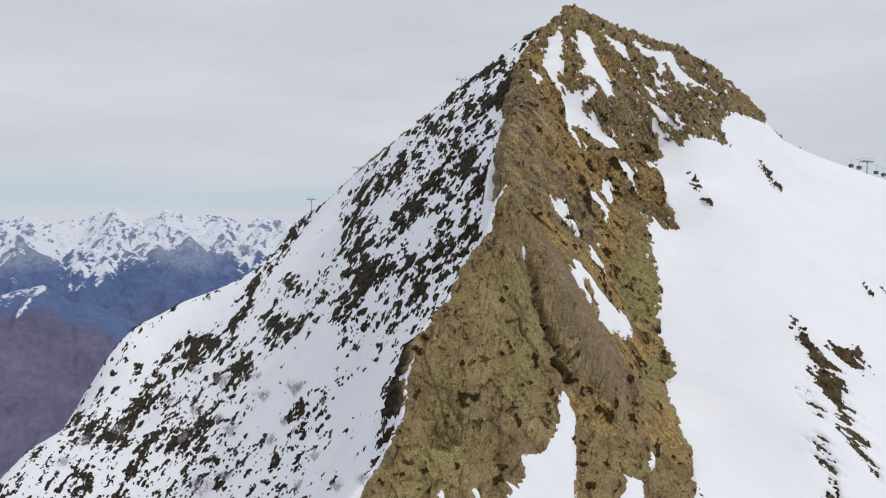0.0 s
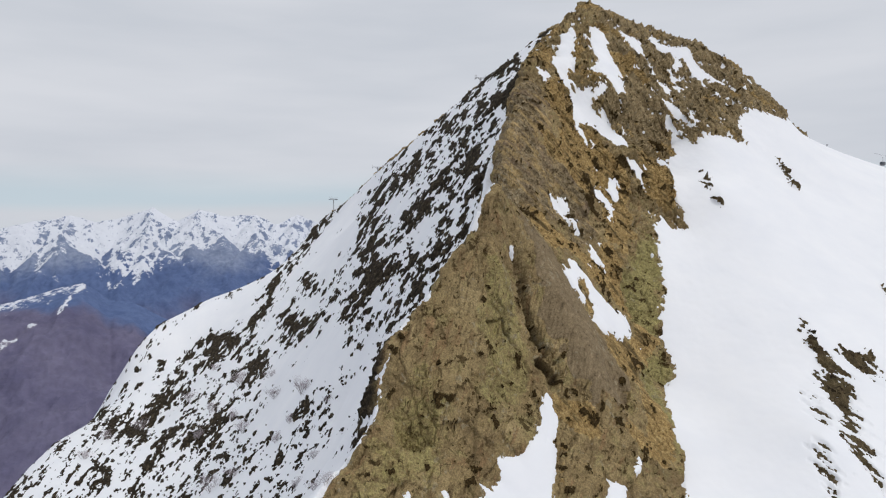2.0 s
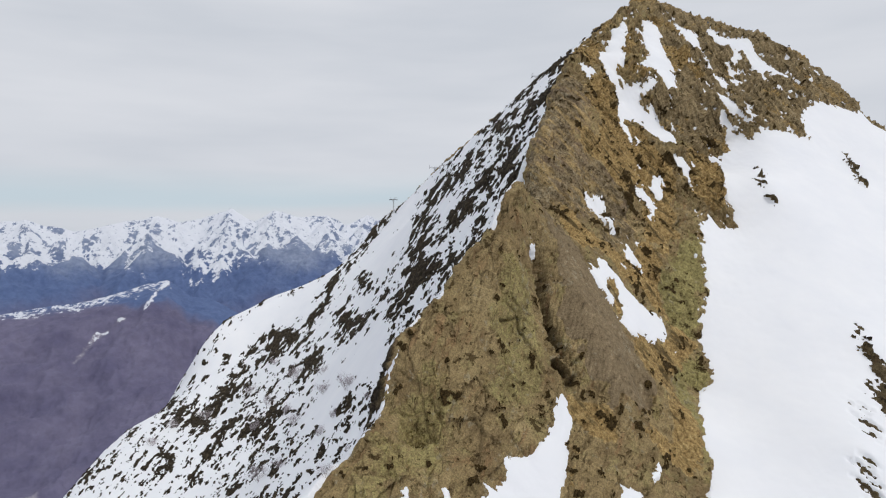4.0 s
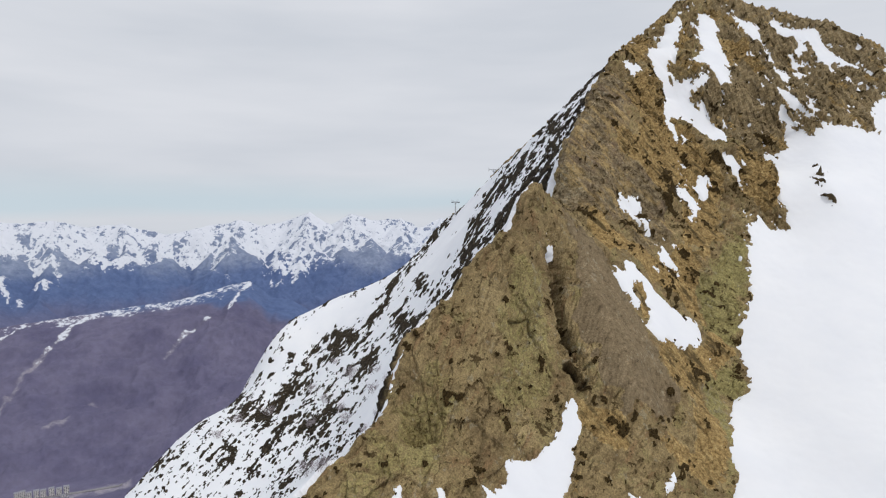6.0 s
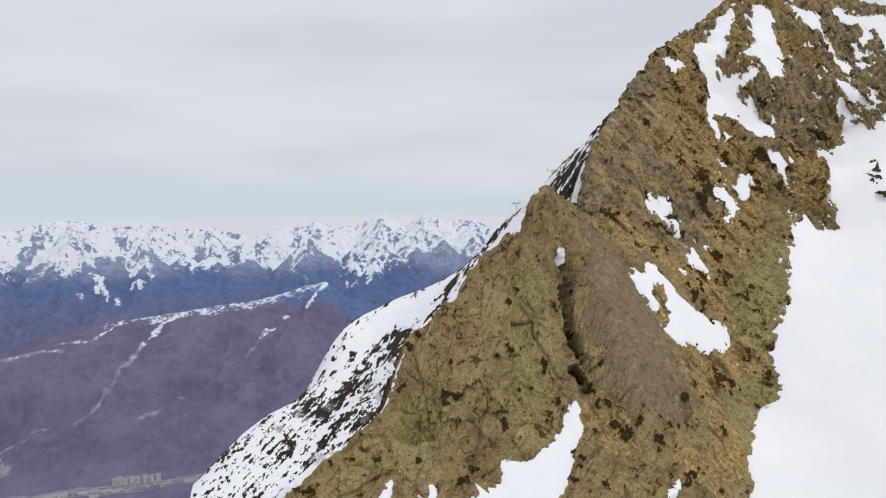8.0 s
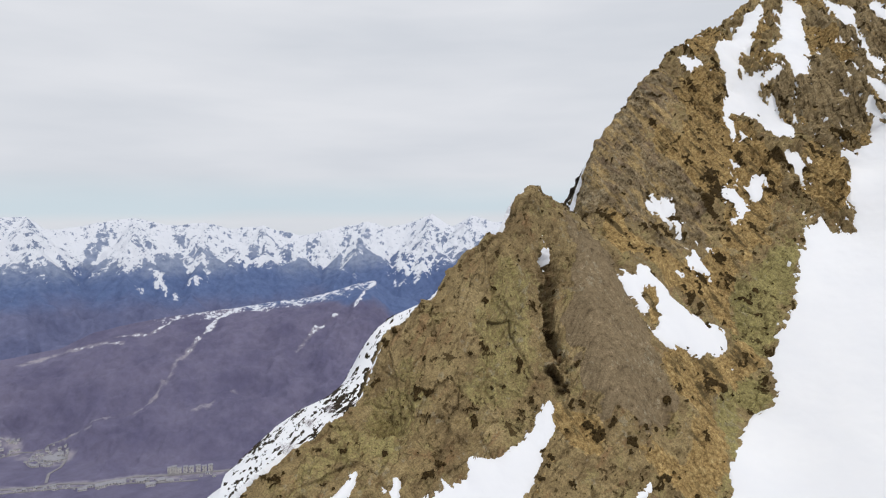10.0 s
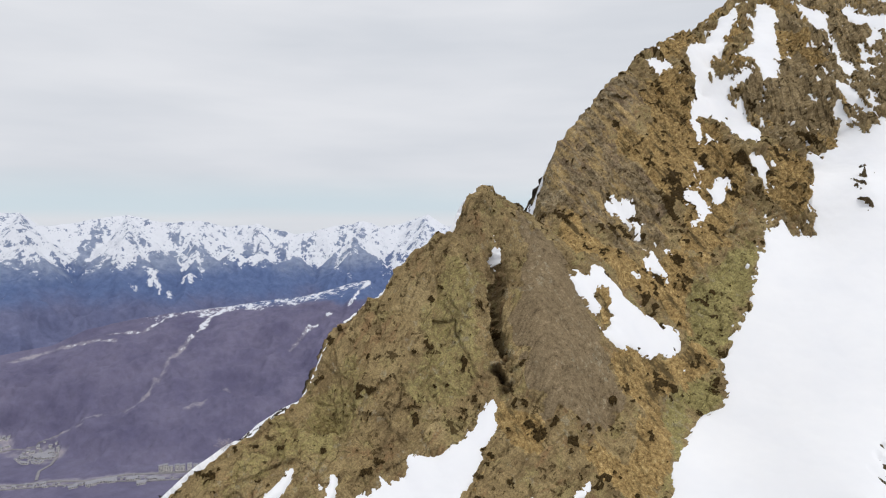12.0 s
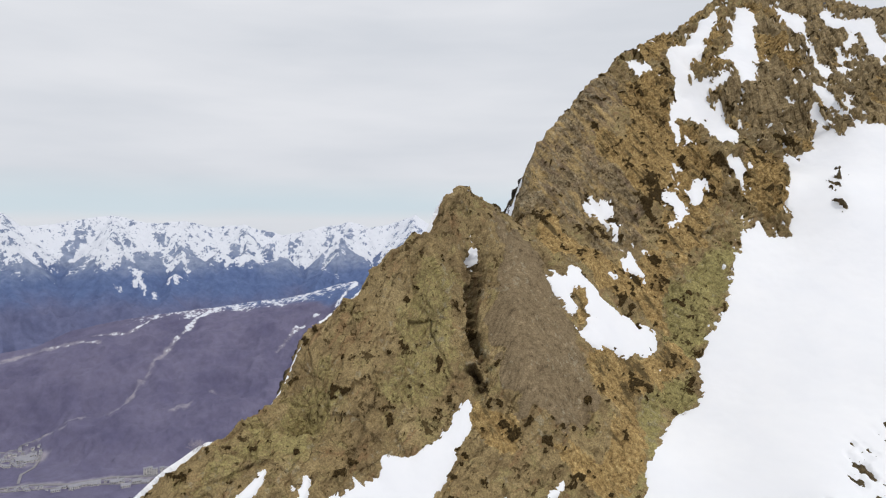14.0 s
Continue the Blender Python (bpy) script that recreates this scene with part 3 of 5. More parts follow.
GRASS_PLAN = {
    "ledges": [(18.4, 135.5), (20.8, 140.5), (24.6, 149.2), (26.7, 140.5), (27.4, 139.1), (30.8, 140.8), (35.2, 134.8), (36.4, 131.1), (34.9, 124.7), (34.5, 117.6), (32.3, 114.4), (29.3, 111.1), (27.6, 111.2), (28.5, 113.9), (28.8, 118.7), (25.2, 115.4), (22.5, 115.3), (19.5, 114.3), (17.3, 113.9), (18.5, 116.7), (21.7, 120.0), (21.5, 126.2), (19.0, 126.2)],
    "shelf": [(13.2, 96.2), (14.7, 98.2), (17.2, 96.8), (19.5, 97.3), (23.3, 102.3), (28.5, 111.1), (32.4, 113.6), (30.4, 109.0), (29.1, 106.6), (30.2, 104.3), (29.0, 101.9), (26.6, 101.6), (24.2, 97.8), (21.7, 94.8), (20.2, 94.3), (17.5, 92.9), (15.1, 92.8)],
    "islet": [(19.5, 89.7), (21.0, 92.7), (22.3, 92.2), (23.1, 91.9), (22.0, 88.6), (21.1, 87.8), (21.2, 90.4), (19.9, 89.8)],
    "brow": [(22.7, 87.2), (24.9, 90.6), (26.2, 91.0), (29.5, 97.6), (31.2, 102.0), (34.3, 100.5), (30.5, 95.9), (29.6, 92.4), (28.6, 89.2), (29.6, 85.5), (30.3, 82.7), (30.4, 78.1), (26.1, 72.8), (26.6, 79.0), (26.8, 84.3), (24.8, 84.1), (23.5, 85.4)],
    "toe": [(14.7, 71.1), (17.4, 72.2), (19.5, 71.5), (19.7, 70.2), (16.5, 68.7), (15.6, 67.9), (15.1, 66.0), (14.6, 64.2), (14.2, 64.0), (14.7, 67.0), (15.4, 69.1)],
    "toe_b": [(22.5, 72.8), (25.2, 76.8), (27.8, 79.1), (27.7, 76.8), (24.9, 73.2), (23.2, 72.6)],
    "rib_a": [(17.8, 148.0), (19.2, 154.0), (22.2, 166.0), (24.3, 172.9), (23.6, 157.1), (20.6, 145.3)],
    "rib_b": [(27.6, 158.8), (31.2, 164.4), (34.3, 173.0), (33.1, 182.7), (31.2, 183.3), (30.8, 173.7), (27.6, 164.4)],
    "rib_c": [(40.8, 174.3), (47.3, 177.7), (51.7, 172.9), (49.2, 167.1), (44.8, 166.5), (41.4, 164.0)],
    "rim": [(40.0, 131.3), (39.3, 137.6), (41.7, 142.9), (46.6, 147.0), (47.0, 132.4), (44.4, 130.5)],
}
SLAB_PLAN = {
    "slab": [(12.4, 85.4), (15.7, 88.3), (19.0, 87.5), (22.7, 87.2), (24.6, 82.0), (24.1, 81.2), (22.5, 75.1), (20.1, 72.7), (17.2, 72.6), (15.4, 74.8), (13.8, 77.0), (12.9, 81.1)],
}
LICHEN_PLAN = {
    "rim": [(30.8, 99.5), (30.2, 104.3), (30.5, 108.4), (33.2, 113.6), (36.9, 119.4), (38.3, 122.5), (38.9, 114.6), (37.4, 110.0), (35.5, 105.9), (34.2, 102.6)],
    "nose": [(29.7, 93.9), (34.1, 99.6), (34.7, 95.5), (32.4, 89.0), (31.3, 83.4), (30.3, 82.7), (29.0, 89.1)],
    "toe": [(29.4, 80.4), (30.9, 80.9), (31.6, 78.1), (30.0, 77.1)],
    "edge": [(-2.5, 61.4), (0.6, 64.2), (2.9, 63.0), (1.9, 58.6), (-1.3, 51.8), (-5.5, 49.1), (-4.6, 53.5), (-1.4, 57.5)],
    "tower_mid": [(7.0, 64.2), (6.1, 69.3), (7.6, 71.9), (10.0, 76.0), (12.0, 70.9), (10.2, 66.8)],
}
GRAVEL_PLAN = {
    "dome": [(12.1, 86.4), (9.2, 103.0), (10.0, 114.1), (12.5, 127.5), (18.2, 133.5), (20.0, 123.5), (17.8, 115.6), (17.4, 113.4), (23.4, 115.8), (25.8, 114.8), (26.2, 109.0), (20.5, 99.9), (16.2, 97.6), (13.0, 97.0)],
    "scree": [(22.1, 108.4), (24.8, 112.4), (26.8, 111.1), (24.9, 107.3)],
}
FLUTE_PLAN = {
    "a": [(26.9, 154.0), (36.1, 157.5), (40.5, 153.5), (42.6, 175.0), (49.7, 180.3), (54.1, 176.7), (54.3, 164.3), (52.0, 158.6), (50.1, 151.0), (46.6, 149.2), (40.7, 143.3), (36.6, 147.0), (34.4, 149.8)],
}
# dark heath clumps: x, y, radius
HEATH_LEDGES = [
    (25.9, 119.7, 2.21), (27.2, 120.4, 1.41), (24.9, 117.6, 1.18), (29.3, 131.1, 1.32), (24.9, 114.7, 1.25), (19.9, 102.6, 1.55), (21.2, 106.2, 1.78), (23.1, 107.6, 1.26), (21.6, 108.8, 1.28), (25.0, 98.3, 1.15),
    (26.1, 99.4, 1.24), (28.2, 113.1, 0.85), (28.9, 113.9, 0.76), (17.2, 116.0, 0.79), (14.7, 105.9, 0.54), (21.9, 124.2, 0.84), (13.9, 79.7, 0.54), (-2.3, 64.1, 0.76), (2.1, 63.2, 0.74), (3.3, 63.3, 0.55),
    (-1.7, 64.9, 0.38), (6.3, 67.1, 0.49), (7.7, 64.7, 0.67), (11.4, 68.4, 0.62), (11.4, 67.8, 0.56), (15.9, 71.7, 0.63), (17.1, 72.1, 0.63), (17.8, 71.2, 0.81), (18.7, 71.0, 0.75), (22.2, 72.8, 0.63),
]
HEATH_FOOT = [
    (22.1, 72.0, 0.5), (23.0, 75.4, 0.58), (23.9, 77.0, 0.53), (24.4, 79.8, 0.55), (24.4, 81.5, 0.69), (23.6, 80.9, 0.55), (27.8, 90.3, 0.76), (28.0, 89.7, 0.61), (28.9, 92.2, 0.85), (29.9, 92.7, 0.78),
    (13.2, 74.3, 0.65), (28.4, 82.0, 0.56), (15.1, 72.3, 0.57), (16.0, 74.1, 0.45), (9.5, 68.3, 0.37), (8.6, 67.3, 0.37), (10.1, 69.6, 0.38), (25.0, 72.8, 0.64), (25.4, 73.7, 0.58), (24.9, 72.0, 0.51),
    (15.2, 67.3, 0.67), (14.8, 66.6, 0.55), (14.6, 65.4, 0.48), (16.1, 69.8, 0.5), (1.5, 57.3, 0.3), (6.4, 61.8, 0.3), (3.9, 59.6, 0.36), (-5.0, 52.4, 0.48), (6.6, 70.4, 0.38),
]
BAND_PLAN = {
    "b1": [(-81.6, 347.2), (-87.8, 346.6), (-89.2, 328.3), (-79.9, 303.9), (-75.0, 312.8), (-77.2, 334.6)],
    "b2": [(-118.3, 285.6), (-110.3, 281.6), (-97.8, 268.3), (-92.8, 264.6), (-88.8, 275.3), (-92.3, 294.9), (-90.8, 303.4), (-83.5, 292.3), (-85.7, 281.5), (-81.7, 260.3), (-82.3, 247.4), (-86.2, 245.5), (-91.7, 244.9), (-101.6, 252.8), (-107.2, 252.4), (-124.8, 276.3), (-122.1, 282.0)],
    "b3": [(-70.4, 272.2), (-57.6, 248.9), (-50.1, 229.8), (-53.1, 229.1), (-64.9, 250.5)],
    "b4": [(-70.2, 244.9), (-59.8, 230.4), (-45.6, 204.2), (-37.3, 174.0), (-46.3, 191.5), (-62.8, 225.7)],
    "b5": [(-137.9, 236.8), (-134.8, 241.3), (-128.0, 245.3), (-125.4, 249.3), (-123.4, 257.3), (-118.8, 262.9), (-108.6, 244.8), (-106.8, 235.4), (-114.5, 242.7), (-119.2, 238.5), (-120.5, 230.1), (-101.6, 200.9), (-105.7, 199.9), (-118.7, 213.5), (-126.3, 216.4), (-132.3, 223.3)],
    "b6": [(-75.7, 230.4), (-67.8, 221.8), (-62.0, 205.4), (-65.5, 201.5), (-65.7, 196.4), (-68.8, 194.9), (-69.4, 186.6), (-73.3, 183.1), (-78.7, 183.9), (-87.1, 191.3), (-87.4, 200.3), (-79.4, 194.2), (-75.8, 199.2), (-73.4, 208.1), (-74.7, 220.9)],
    "b7": [(-100.0, 211.4), (-90.9, 199.9), (-92.6, 191.8), (-89.5, 181.6), (-90.4, 176.7), (-89.7, 168.9), (-91.6, 169.5), (-94.1, 180.8), (-96.6, 190.7)],
    "b8": [(-116.4, 187.0), (-118.2, 199.1), (-107.9, 193.7), (-102.8, 181.3), (-103.0, 172.9), (-110.5, 174.8)],
    "b9": [(-138.6, 256.3), (-142.1, 267.7), (-138.9, 264.9), (-135.7, 255.4)],
    "b10": [(-134.7, 267.5), (-136.9, 275.6), (-131.7, 268.9), (-130.0, 261.3)],
    "u1": [(-38.8, 295.4), (-30.2, 266.4), (-19.9, 231.3), (-18.0, 232.7), (-13.7, 231.6), (-11.3, 224.4), (-11.0, 200.3), (-15.7, 203.1), (-19.9, 208.6), (-28.3, 231.8), (-38.3, 256.2), (-41.2, 293.3)],
    "u2": [(-41.2, 259.8), (-30.8, 234.5), (-22.0, 194.0), (-23.3, 190.2), (-17.1, 164.2), (-20.6, 168.1), (-27.8, 185.8), (-37.0, 220.2), (-37.4, 236.0)],
    "u3": [(-14.2, 184.0), (-6.7, 164.1), (-3.5, 149.8), (-6.1, 149.5), (-8.8, 149.0), (-15.9, 166.7), (-15.1, 174.7)],
    "u4": [(-24.3, 172.4), (-14.7, 154.8), (-12.2, 141.7), (-16.5, 145.3), (-16.9, 137.2), (-26.3, 156.0), (-28.4, 168.8), (-24.7, 164.8)],
    "u5": [(-1.7, 121.0), (0.5, 114.8), (1.4, 106.2), (-0.5, 106.2), (-2.6, 113.3)],
    "u6": [(1.5, 107.5), (4.1, 80.2), (3.3, 79.6), (1.9, 102.5)],
    "u7": [(5.8, 118.7), (9.2, 108.8), (9.8, 104.5), (8.1, 106.2), (5.6, 114.1)],
    "u8": [(-4.7, 114.4), (-1.4, 106.9), (-0.4, 100.0), (-4.2, 103.8)],
    "u9": [(-11.2, 129.6), (-5.4, 109.2), (-6.2, 106.2), (-10.5, 122.0)],
    "wall": [(-3.3, 63.9), (-9.0, 98.7), (-5.5, 65.5), (-4.6, 56.3), (-3.8, 55.9), (-3.3, 57.2), (-3.2, 62.1)],
}
CLEFT = [(11.4, 80.2), (11.4, 78.5), (11.9, 76.3), (13.2, 74.5), (14.6, 72.6)]


def inside(x, y, outline, far=12.0):
    """Distance in plan to the edge of an outline, positive inside; -far where further off."""
    q = np.array(outline, np.float32)
    lo, hi = q.min(0) - far, q.max(0) + far
    out = np.full(x.shape, -far, np.float32)
    k = (x > lo[0]) & (x < hi[0]) & (y > lo[1]) & (y < hi[1])
    px, py = x[k], y[k]
    if not len(px):
        return out
    d, within = np.full(px.shape, 1e9, np.float32), np.zeros(px.shape, bool)
    for (ax, ay), (bx, by) in zip(q, np.roll(q, -1, 0)):
        ex, ey = bx - ax, by - ay
        t = np.clip(((px - ax) * ex + (py - ay) * ey) / (ex * ex + ey * ey + 1e-9), 0, 1)
        d = np.minimum(d, (px - ax - t * ex) ** 2 + (py - ay - t * ey) ** 2)
        if by != ay:
            within ^= ((ay > py) != (by > py)) & (px < ex * (py - ay) / ey + ax)
    out[k] = np.maximum(np.sqrt(d) * np.where(within, 1, -1), -far)
    return out


def nearest(x, y, outlines):
    return np.max([inside(x, y, o) for o in outlines], axis=0)


# ---------------------------------------------------------------- the mountain: rows of points fanning out over it
HUB = (20.0, -12.0)
COLUMNS, RINGS = 820, 760
turns = np.radians(np.concatenate([np.linspace(-41, 40, COLUMNS)]))
reach = 36 * (470 / 36) ** np.linspace(0, 1, 1400)
gx, gy = HUB[0] + np.sin(turns)[:, None] * reach, HUB[1] + np.cos(turns)[:, None] * reach
gz = ground(gx, gy)
rise, run = np.diff(gz, axis=1), np.diff(reach)
pace = np.where(rise > -0.35 * run, np.hypot(rise, run * 0.55), run * 0.35) / reach[1:]
pace = np.concatenate([np.zeros((COLUMNS, 1)), np.cumsum(pace, axis=1)], axis=1)
radius = np.empty((COLUMNS, RINGS))
for k in range(COLUMNS):
    radius[k] = np.interp(np.linspace(0, pace[k, -1], RINGS), pace[k], reach)
del gx, gy, gz
X, Y = HUB[0] + np.sin(turns)[:, None] * radius, HUB[1] + np.cos(turns)[:, None] * radius
Z = ground(X, Y)
e = 0.6
SX, SY = (ground(X + e, Y) - ground(X - e, Y)) / (2 * e), (ground(X, Y + e) - ground(X, Y - e)) / (2 * e)
NORMAL = np.stack([-SX, -SY, np.ones_like(SX)], -1)
NORMAL /= np.linalg.norm(NORMAL, axis=-1, keepdims=True)
BASE = np.stack([X, Y, Z], -1)
STEEP = np.hypot(SX, SY)

# which side of the crest a point lies on: the snowy flank is to its left
crest = np.array(along(CREST + BACK_RIDGE[1:], 4))
side = np.interp(Y, crest[:, 1], crest[:, 0])
wear = fractal(BASE, 5, 4, 0.6)
flank = smooth(side - X + 1.2 * wear - 2.0 * smooth(Y, 92, 98) * (1 - smooth(Y, 128, 140)), 0.0, 1.6)
edge = fractal(BASE, 2.6, 4, 0.65)
# grain of the upper face: ribs and flutes that run down it
flutes = np.stack([BASE @ np.array([0.94, 0.33, 0.05]), BASE @ np.array([0.28, -0.45, -0.85]), BASE @ np.array([-0.2, 0.8, -0.5])], -1)
streaky = fractal(flutes, 2.2, 4, 0.68, False, (0.55, 2.8, 1.5))
wide_snow = nearest(X, Y, [SNOW_PLAN["snowfield"], SNOW_PLAN["gully"]])
planned = np.maximum(nearest(X, Y, [o for k, o in SNOW_PLAN.items() if k not in ("snowfield", "gully")]) - 0.22 * (1 - smooth(Y, 78, 84)), wide_snow - 0.40)
high = smooth(Y, 125, 150) * (1 - flank)
beside = smooth(planned, -3.2, -0.9) * smooth(Y, 96, 104) * smooth(X, 15, 18) * (1 - flank)  # crumbs round the larger patches
crumb = 3.0 * (fractal(flutes + 77, 2.0, 4, 0.65, False, (0.6, 2.2, 1)) - 0.36 - 0.5 * (1 - np.maximum(high, 0.92 * beside)) - 0.09 * (1 - smooth(X, 36, 46)))
close = 1 - smooth(Y, 78, 84)
rim = smooth(X, 26, 29) * (1 - smooth(Y, 116, 124))  # the outer edge of the rock against the snowfield is clean-cut
snowy = np.maximum(planned + 0.28 - 0.16 * close + 0.62 * high + 0.8 * edge * (1 - 0.6 * high) * (1 - 0.6 * np.maximum(close, rim)) + 1.5 * smooth(Y, 98, 118) * streaky * (1 - 0.75 * rim), np.where(crumb > 0, 1.4, -9.0))
broken = fractal(np.stack([BASE @ np.array([0.8, 0.6, 0.0]), BASE @ np.array([0.5, -0.7, -0.5]), Z], -1), 2.4, 4, 0.7, False, (0.5, 2.6, 2))
bare = nearest(X, Y, OUTCROP_PLAN.values()) - 0.45 - 0.75 * smooth(Y, 112, 125) + 3.2 * broken
tilt_scale = np.sqrt(1 + np.minimum(STEEP, 4) ** 2)  # plan distance to distance on the face


def zone(plan, rough=1.0, soft=0.5):
    """1 inside the outlines, 0 outside, with an uneven edge."""
    return smooth(nearest(X, Y, plan.values()) * tilt_scale + rough * (2.2 * wear + 1.6 * edge), -soft, soft)


bands = fractal(np.stack([BASE @ np.array([0.5, 0.2, 0.65]), BASE @ np.array([0.6, -0.4, -0.6]), BASE @ np.array([-0.3, 0.9, 0.2])], -1), 5, 4, 0.6, False, (0.8, 3.0, 1.5))
flute = np.maximum(zone(FLUTE_PLAN, 1.2, 1.0), 0.75 * smooth(Y + 6 * wear, 148, 158) * smooth(X + 4 * wear, 38, 44))
grass = zone(GRASS_PLAN, 0.9, 0.6)
grass = np.maximum(grass, smooth(bands + 0.35 * edge, 0.02, 0.36) * smooth(Y, 138, 150) * (1 - 0.55 * flute))
slab = zone(SLAB_PLAN, 1.5, 0.8)
lichen = zone(LICHEN_PLAN, 1.6, 1.6) * np.where(X < 14, 0.55, 0.9)
gravel = 0.85 * zone(GRAVEL_PLAN, 2.0, 1.5) * (1 - grass)


def off_line(x, y, line):
    """Distance in plan to a line."""
    d = np.full(x.shape, 1e9, np.float32)
    for (ax, ay, *_), (bx, by, *_) in zip(line, line[1:]):
        t = np.clip(((x - ax) * (bx - ax) + (y - ay) * (by - ay)) / ((bx - ax) ** 2 + (by - ay) ** 2), 0, 1)
        d = np.minimum(d, (x - ax - t * (bx - ax)) ** 2 + (y - ay - t * (by - ay)) ** 2)
    return np.sqrt(d)


# rock: buttresses, ledges, broken blocks and fissures
down = np.stack([BASE @ np.array([0.62, -0.45, 0.0]), BASE @ np.array([0.5, 0.68, 0.2]), BASE @ np.array([-0.3, 0.3, 1.0])], -1)
warp = np.stack([noise3(*np.moveaxis(BASE * 0.45 + k, -1, 0)) for k in (3.3, 57.1, 91.7)], -1) * 0.6
big, big_tilt, big_gap = cells(down + warp, 4.2, (0.7, 1, 1.9))
mini, mini_tilt, mini_gap = cells(down + 0.6 * warp, 1.45, (0.55, 1, 3.0))
blocks = 0.5 * (big - 0.5) + 0.30 * big_tilt
crags = 0.36 * (mini - 0.5) + 0.26 * mini_tilt + 0.12 * fractal(down, 1.2, 3, 0.6, True, (0.6, 1, 3))
joints = np.maximum(1 - smooth(big_gap, 0.0, 0.055), 0.7 * (1 - smooth(mini_gap, 0.0, 0.07))) * smooth(fractal(BASE - 50, 6, 3), -0.22, 0.12)
fine = fractal(BASE, 0.8, 3, 0.65, True)
fissure = joints
clump = np.full(X.shape, -9.0, np.float32)
for hx, hy, hr in HEATH_LEDGES + HEATH_FOOT:
    k = (np.abs(X - hx) < 4) & (np.abs(Y - hy) < 4)
    hz = ground(np.array([hx]), np.array([hy]))[0]
    d = np.sqrt((X[k] - hx) ** 2 + (Y[k] - hy) ** 2 + (Z[k] - hz) ** 2)
    clump[k] = np.maximum(clump[k], (0.9 * hr - d) / (0.5 * hr))
heath_n = fractal(BASE + 31, 2.4, 5, 0.66) + 0.06 * grass - 0.05 * gravel - 0.04 * flute
heath_shade = smooth(heath_n - 0.05 * (1 - smooth(Y, 84, 92)), 0.40, 0.48) * (1 - flank) * (1 - 0.9 * slab)
strata = np.stack([BASE @ np.array([0.62, 0.05, 0.60]), BASE @ np.array([0.62, -0.30, -0.72]), BASE @ np.array([0.2, 0.9, -0.4])], -1)
on_dome = smooth(Y, 92, 100) * (1 - smooth(Y, 150, 160))
ledge_shade = fractal(strata + 40, 3.0, 5, 0.66, False, (0.7, 2.6, 2.0))
# shade along the dome's ledges, put into the colour as dark strips
heath_shade = np.maximum(heath_shade, smooth(ledge_shade, 0.34, 0.44) * on_dome * (1 - 0.7 * gravel) * (1 - lichen))
heath_shade = np.maximum(heath_shade, smooth(clump + 1.8 * edge + 2.2 * fractal(BASE + 3, 0.9, 3, 0.65), 0.35, 0.80)) * (1 - flank)
upper = smooth(radius, 120, 165)
near = 1 - smooth(radius, 92, 115)
cracks = cells(down + 0.8 * warp, 2.6, (0.7, 1, 4.5))[2]
cracks = (1 - smooth(cracks, 0.0, 0.05)) * smooth(fractal(BASE + 21, 5, 3), 0.0, 0.2)
lift_rock = 0.6 * fractal(down, 11, 3, 0.5, False, (1, 1, 2.5)) + ((0.75 - 0.18 * near + 0.3 * upper) * blocks + (0.62 - 0.15 * near) * crags) * (1 - 0.8 * slab) * (1 - 0.55 * grass * (1 - upper))
lift_rock += 0.09 * fine * (1 + 0.9 * grass) * (1 - 0.3 * slab) - 0.22 * fissure * (1 - 0.6 * grass) * (1 - 0.7 * slab) + 0.30 * heath_shade
lift_rock += (0.85 * fractal(flutes + 7, 3.2, 4, 0.55, True, (0.5, 5, 2)) + 0.5 * streaky) * smooth(radius, 125, 150)
lift_rock += 0.55 * fractal(strata, 2.6, 4, 0.6, True, (0.7, 5.0, 3.0)) * on_dome * (1 - 0.5 * lichen)
lift_rock += 0.9 * flute * fractal(flutes + 19, 2.4, 3, 0.6, True, (0.6, 6, 2))
lift_rock *= 1 + 0.25 * upper
lift_rock -= 0.10 * cracks * (1 - grass)
cleft = np.exp(-(off_line(X + 1.1 * edge, Y + 0.8 * wear, CLEFT) / (0.58 + 0.25 * edge)) ** 2) * smooth(edge + 0.5, 0.1, 0.5)
lift_rock -= 2.3 * cleft + 0.1
# flank: bands and streaks of rock; these axes follow the fall line
fall = np.stack([BASE @ np.array([0.36, -0.9, 0.0]), BASE @ np.array([-0.5, -0.22, -0.84]), BASE @ np.array([0.75, 0.3, -0.6])], -1)
# leaning rock streaks through the snow, shaped in angles to fit the camera's view
view_bearing, view_dip = (X - 4) / np.maximum(Y, 20), -Z / np.maximum(Y, 20)
lean = np.stack([0.79 * view_bearing + 0.61 * view_dip, 0.79 * view_dip - 0.61 * view_bearing, 0.002 * Y], -1)
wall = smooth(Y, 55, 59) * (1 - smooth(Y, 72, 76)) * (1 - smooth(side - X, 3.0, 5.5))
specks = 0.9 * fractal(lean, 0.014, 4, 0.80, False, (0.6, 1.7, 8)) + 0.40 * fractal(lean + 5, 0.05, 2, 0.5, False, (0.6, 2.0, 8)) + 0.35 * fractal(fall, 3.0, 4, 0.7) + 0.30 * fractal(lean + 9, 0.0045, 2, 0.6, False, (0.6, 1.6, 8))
banded = smooth(nearest(X, Y, BAND_PLAN.values()) + 5 * wear + 3 * edge, -2.0, 2.5)
cleared_snow = smooth(nearest(X, Y, CLEAR_PLAN.values()) + 3 * wear, -3.0, 3.0)
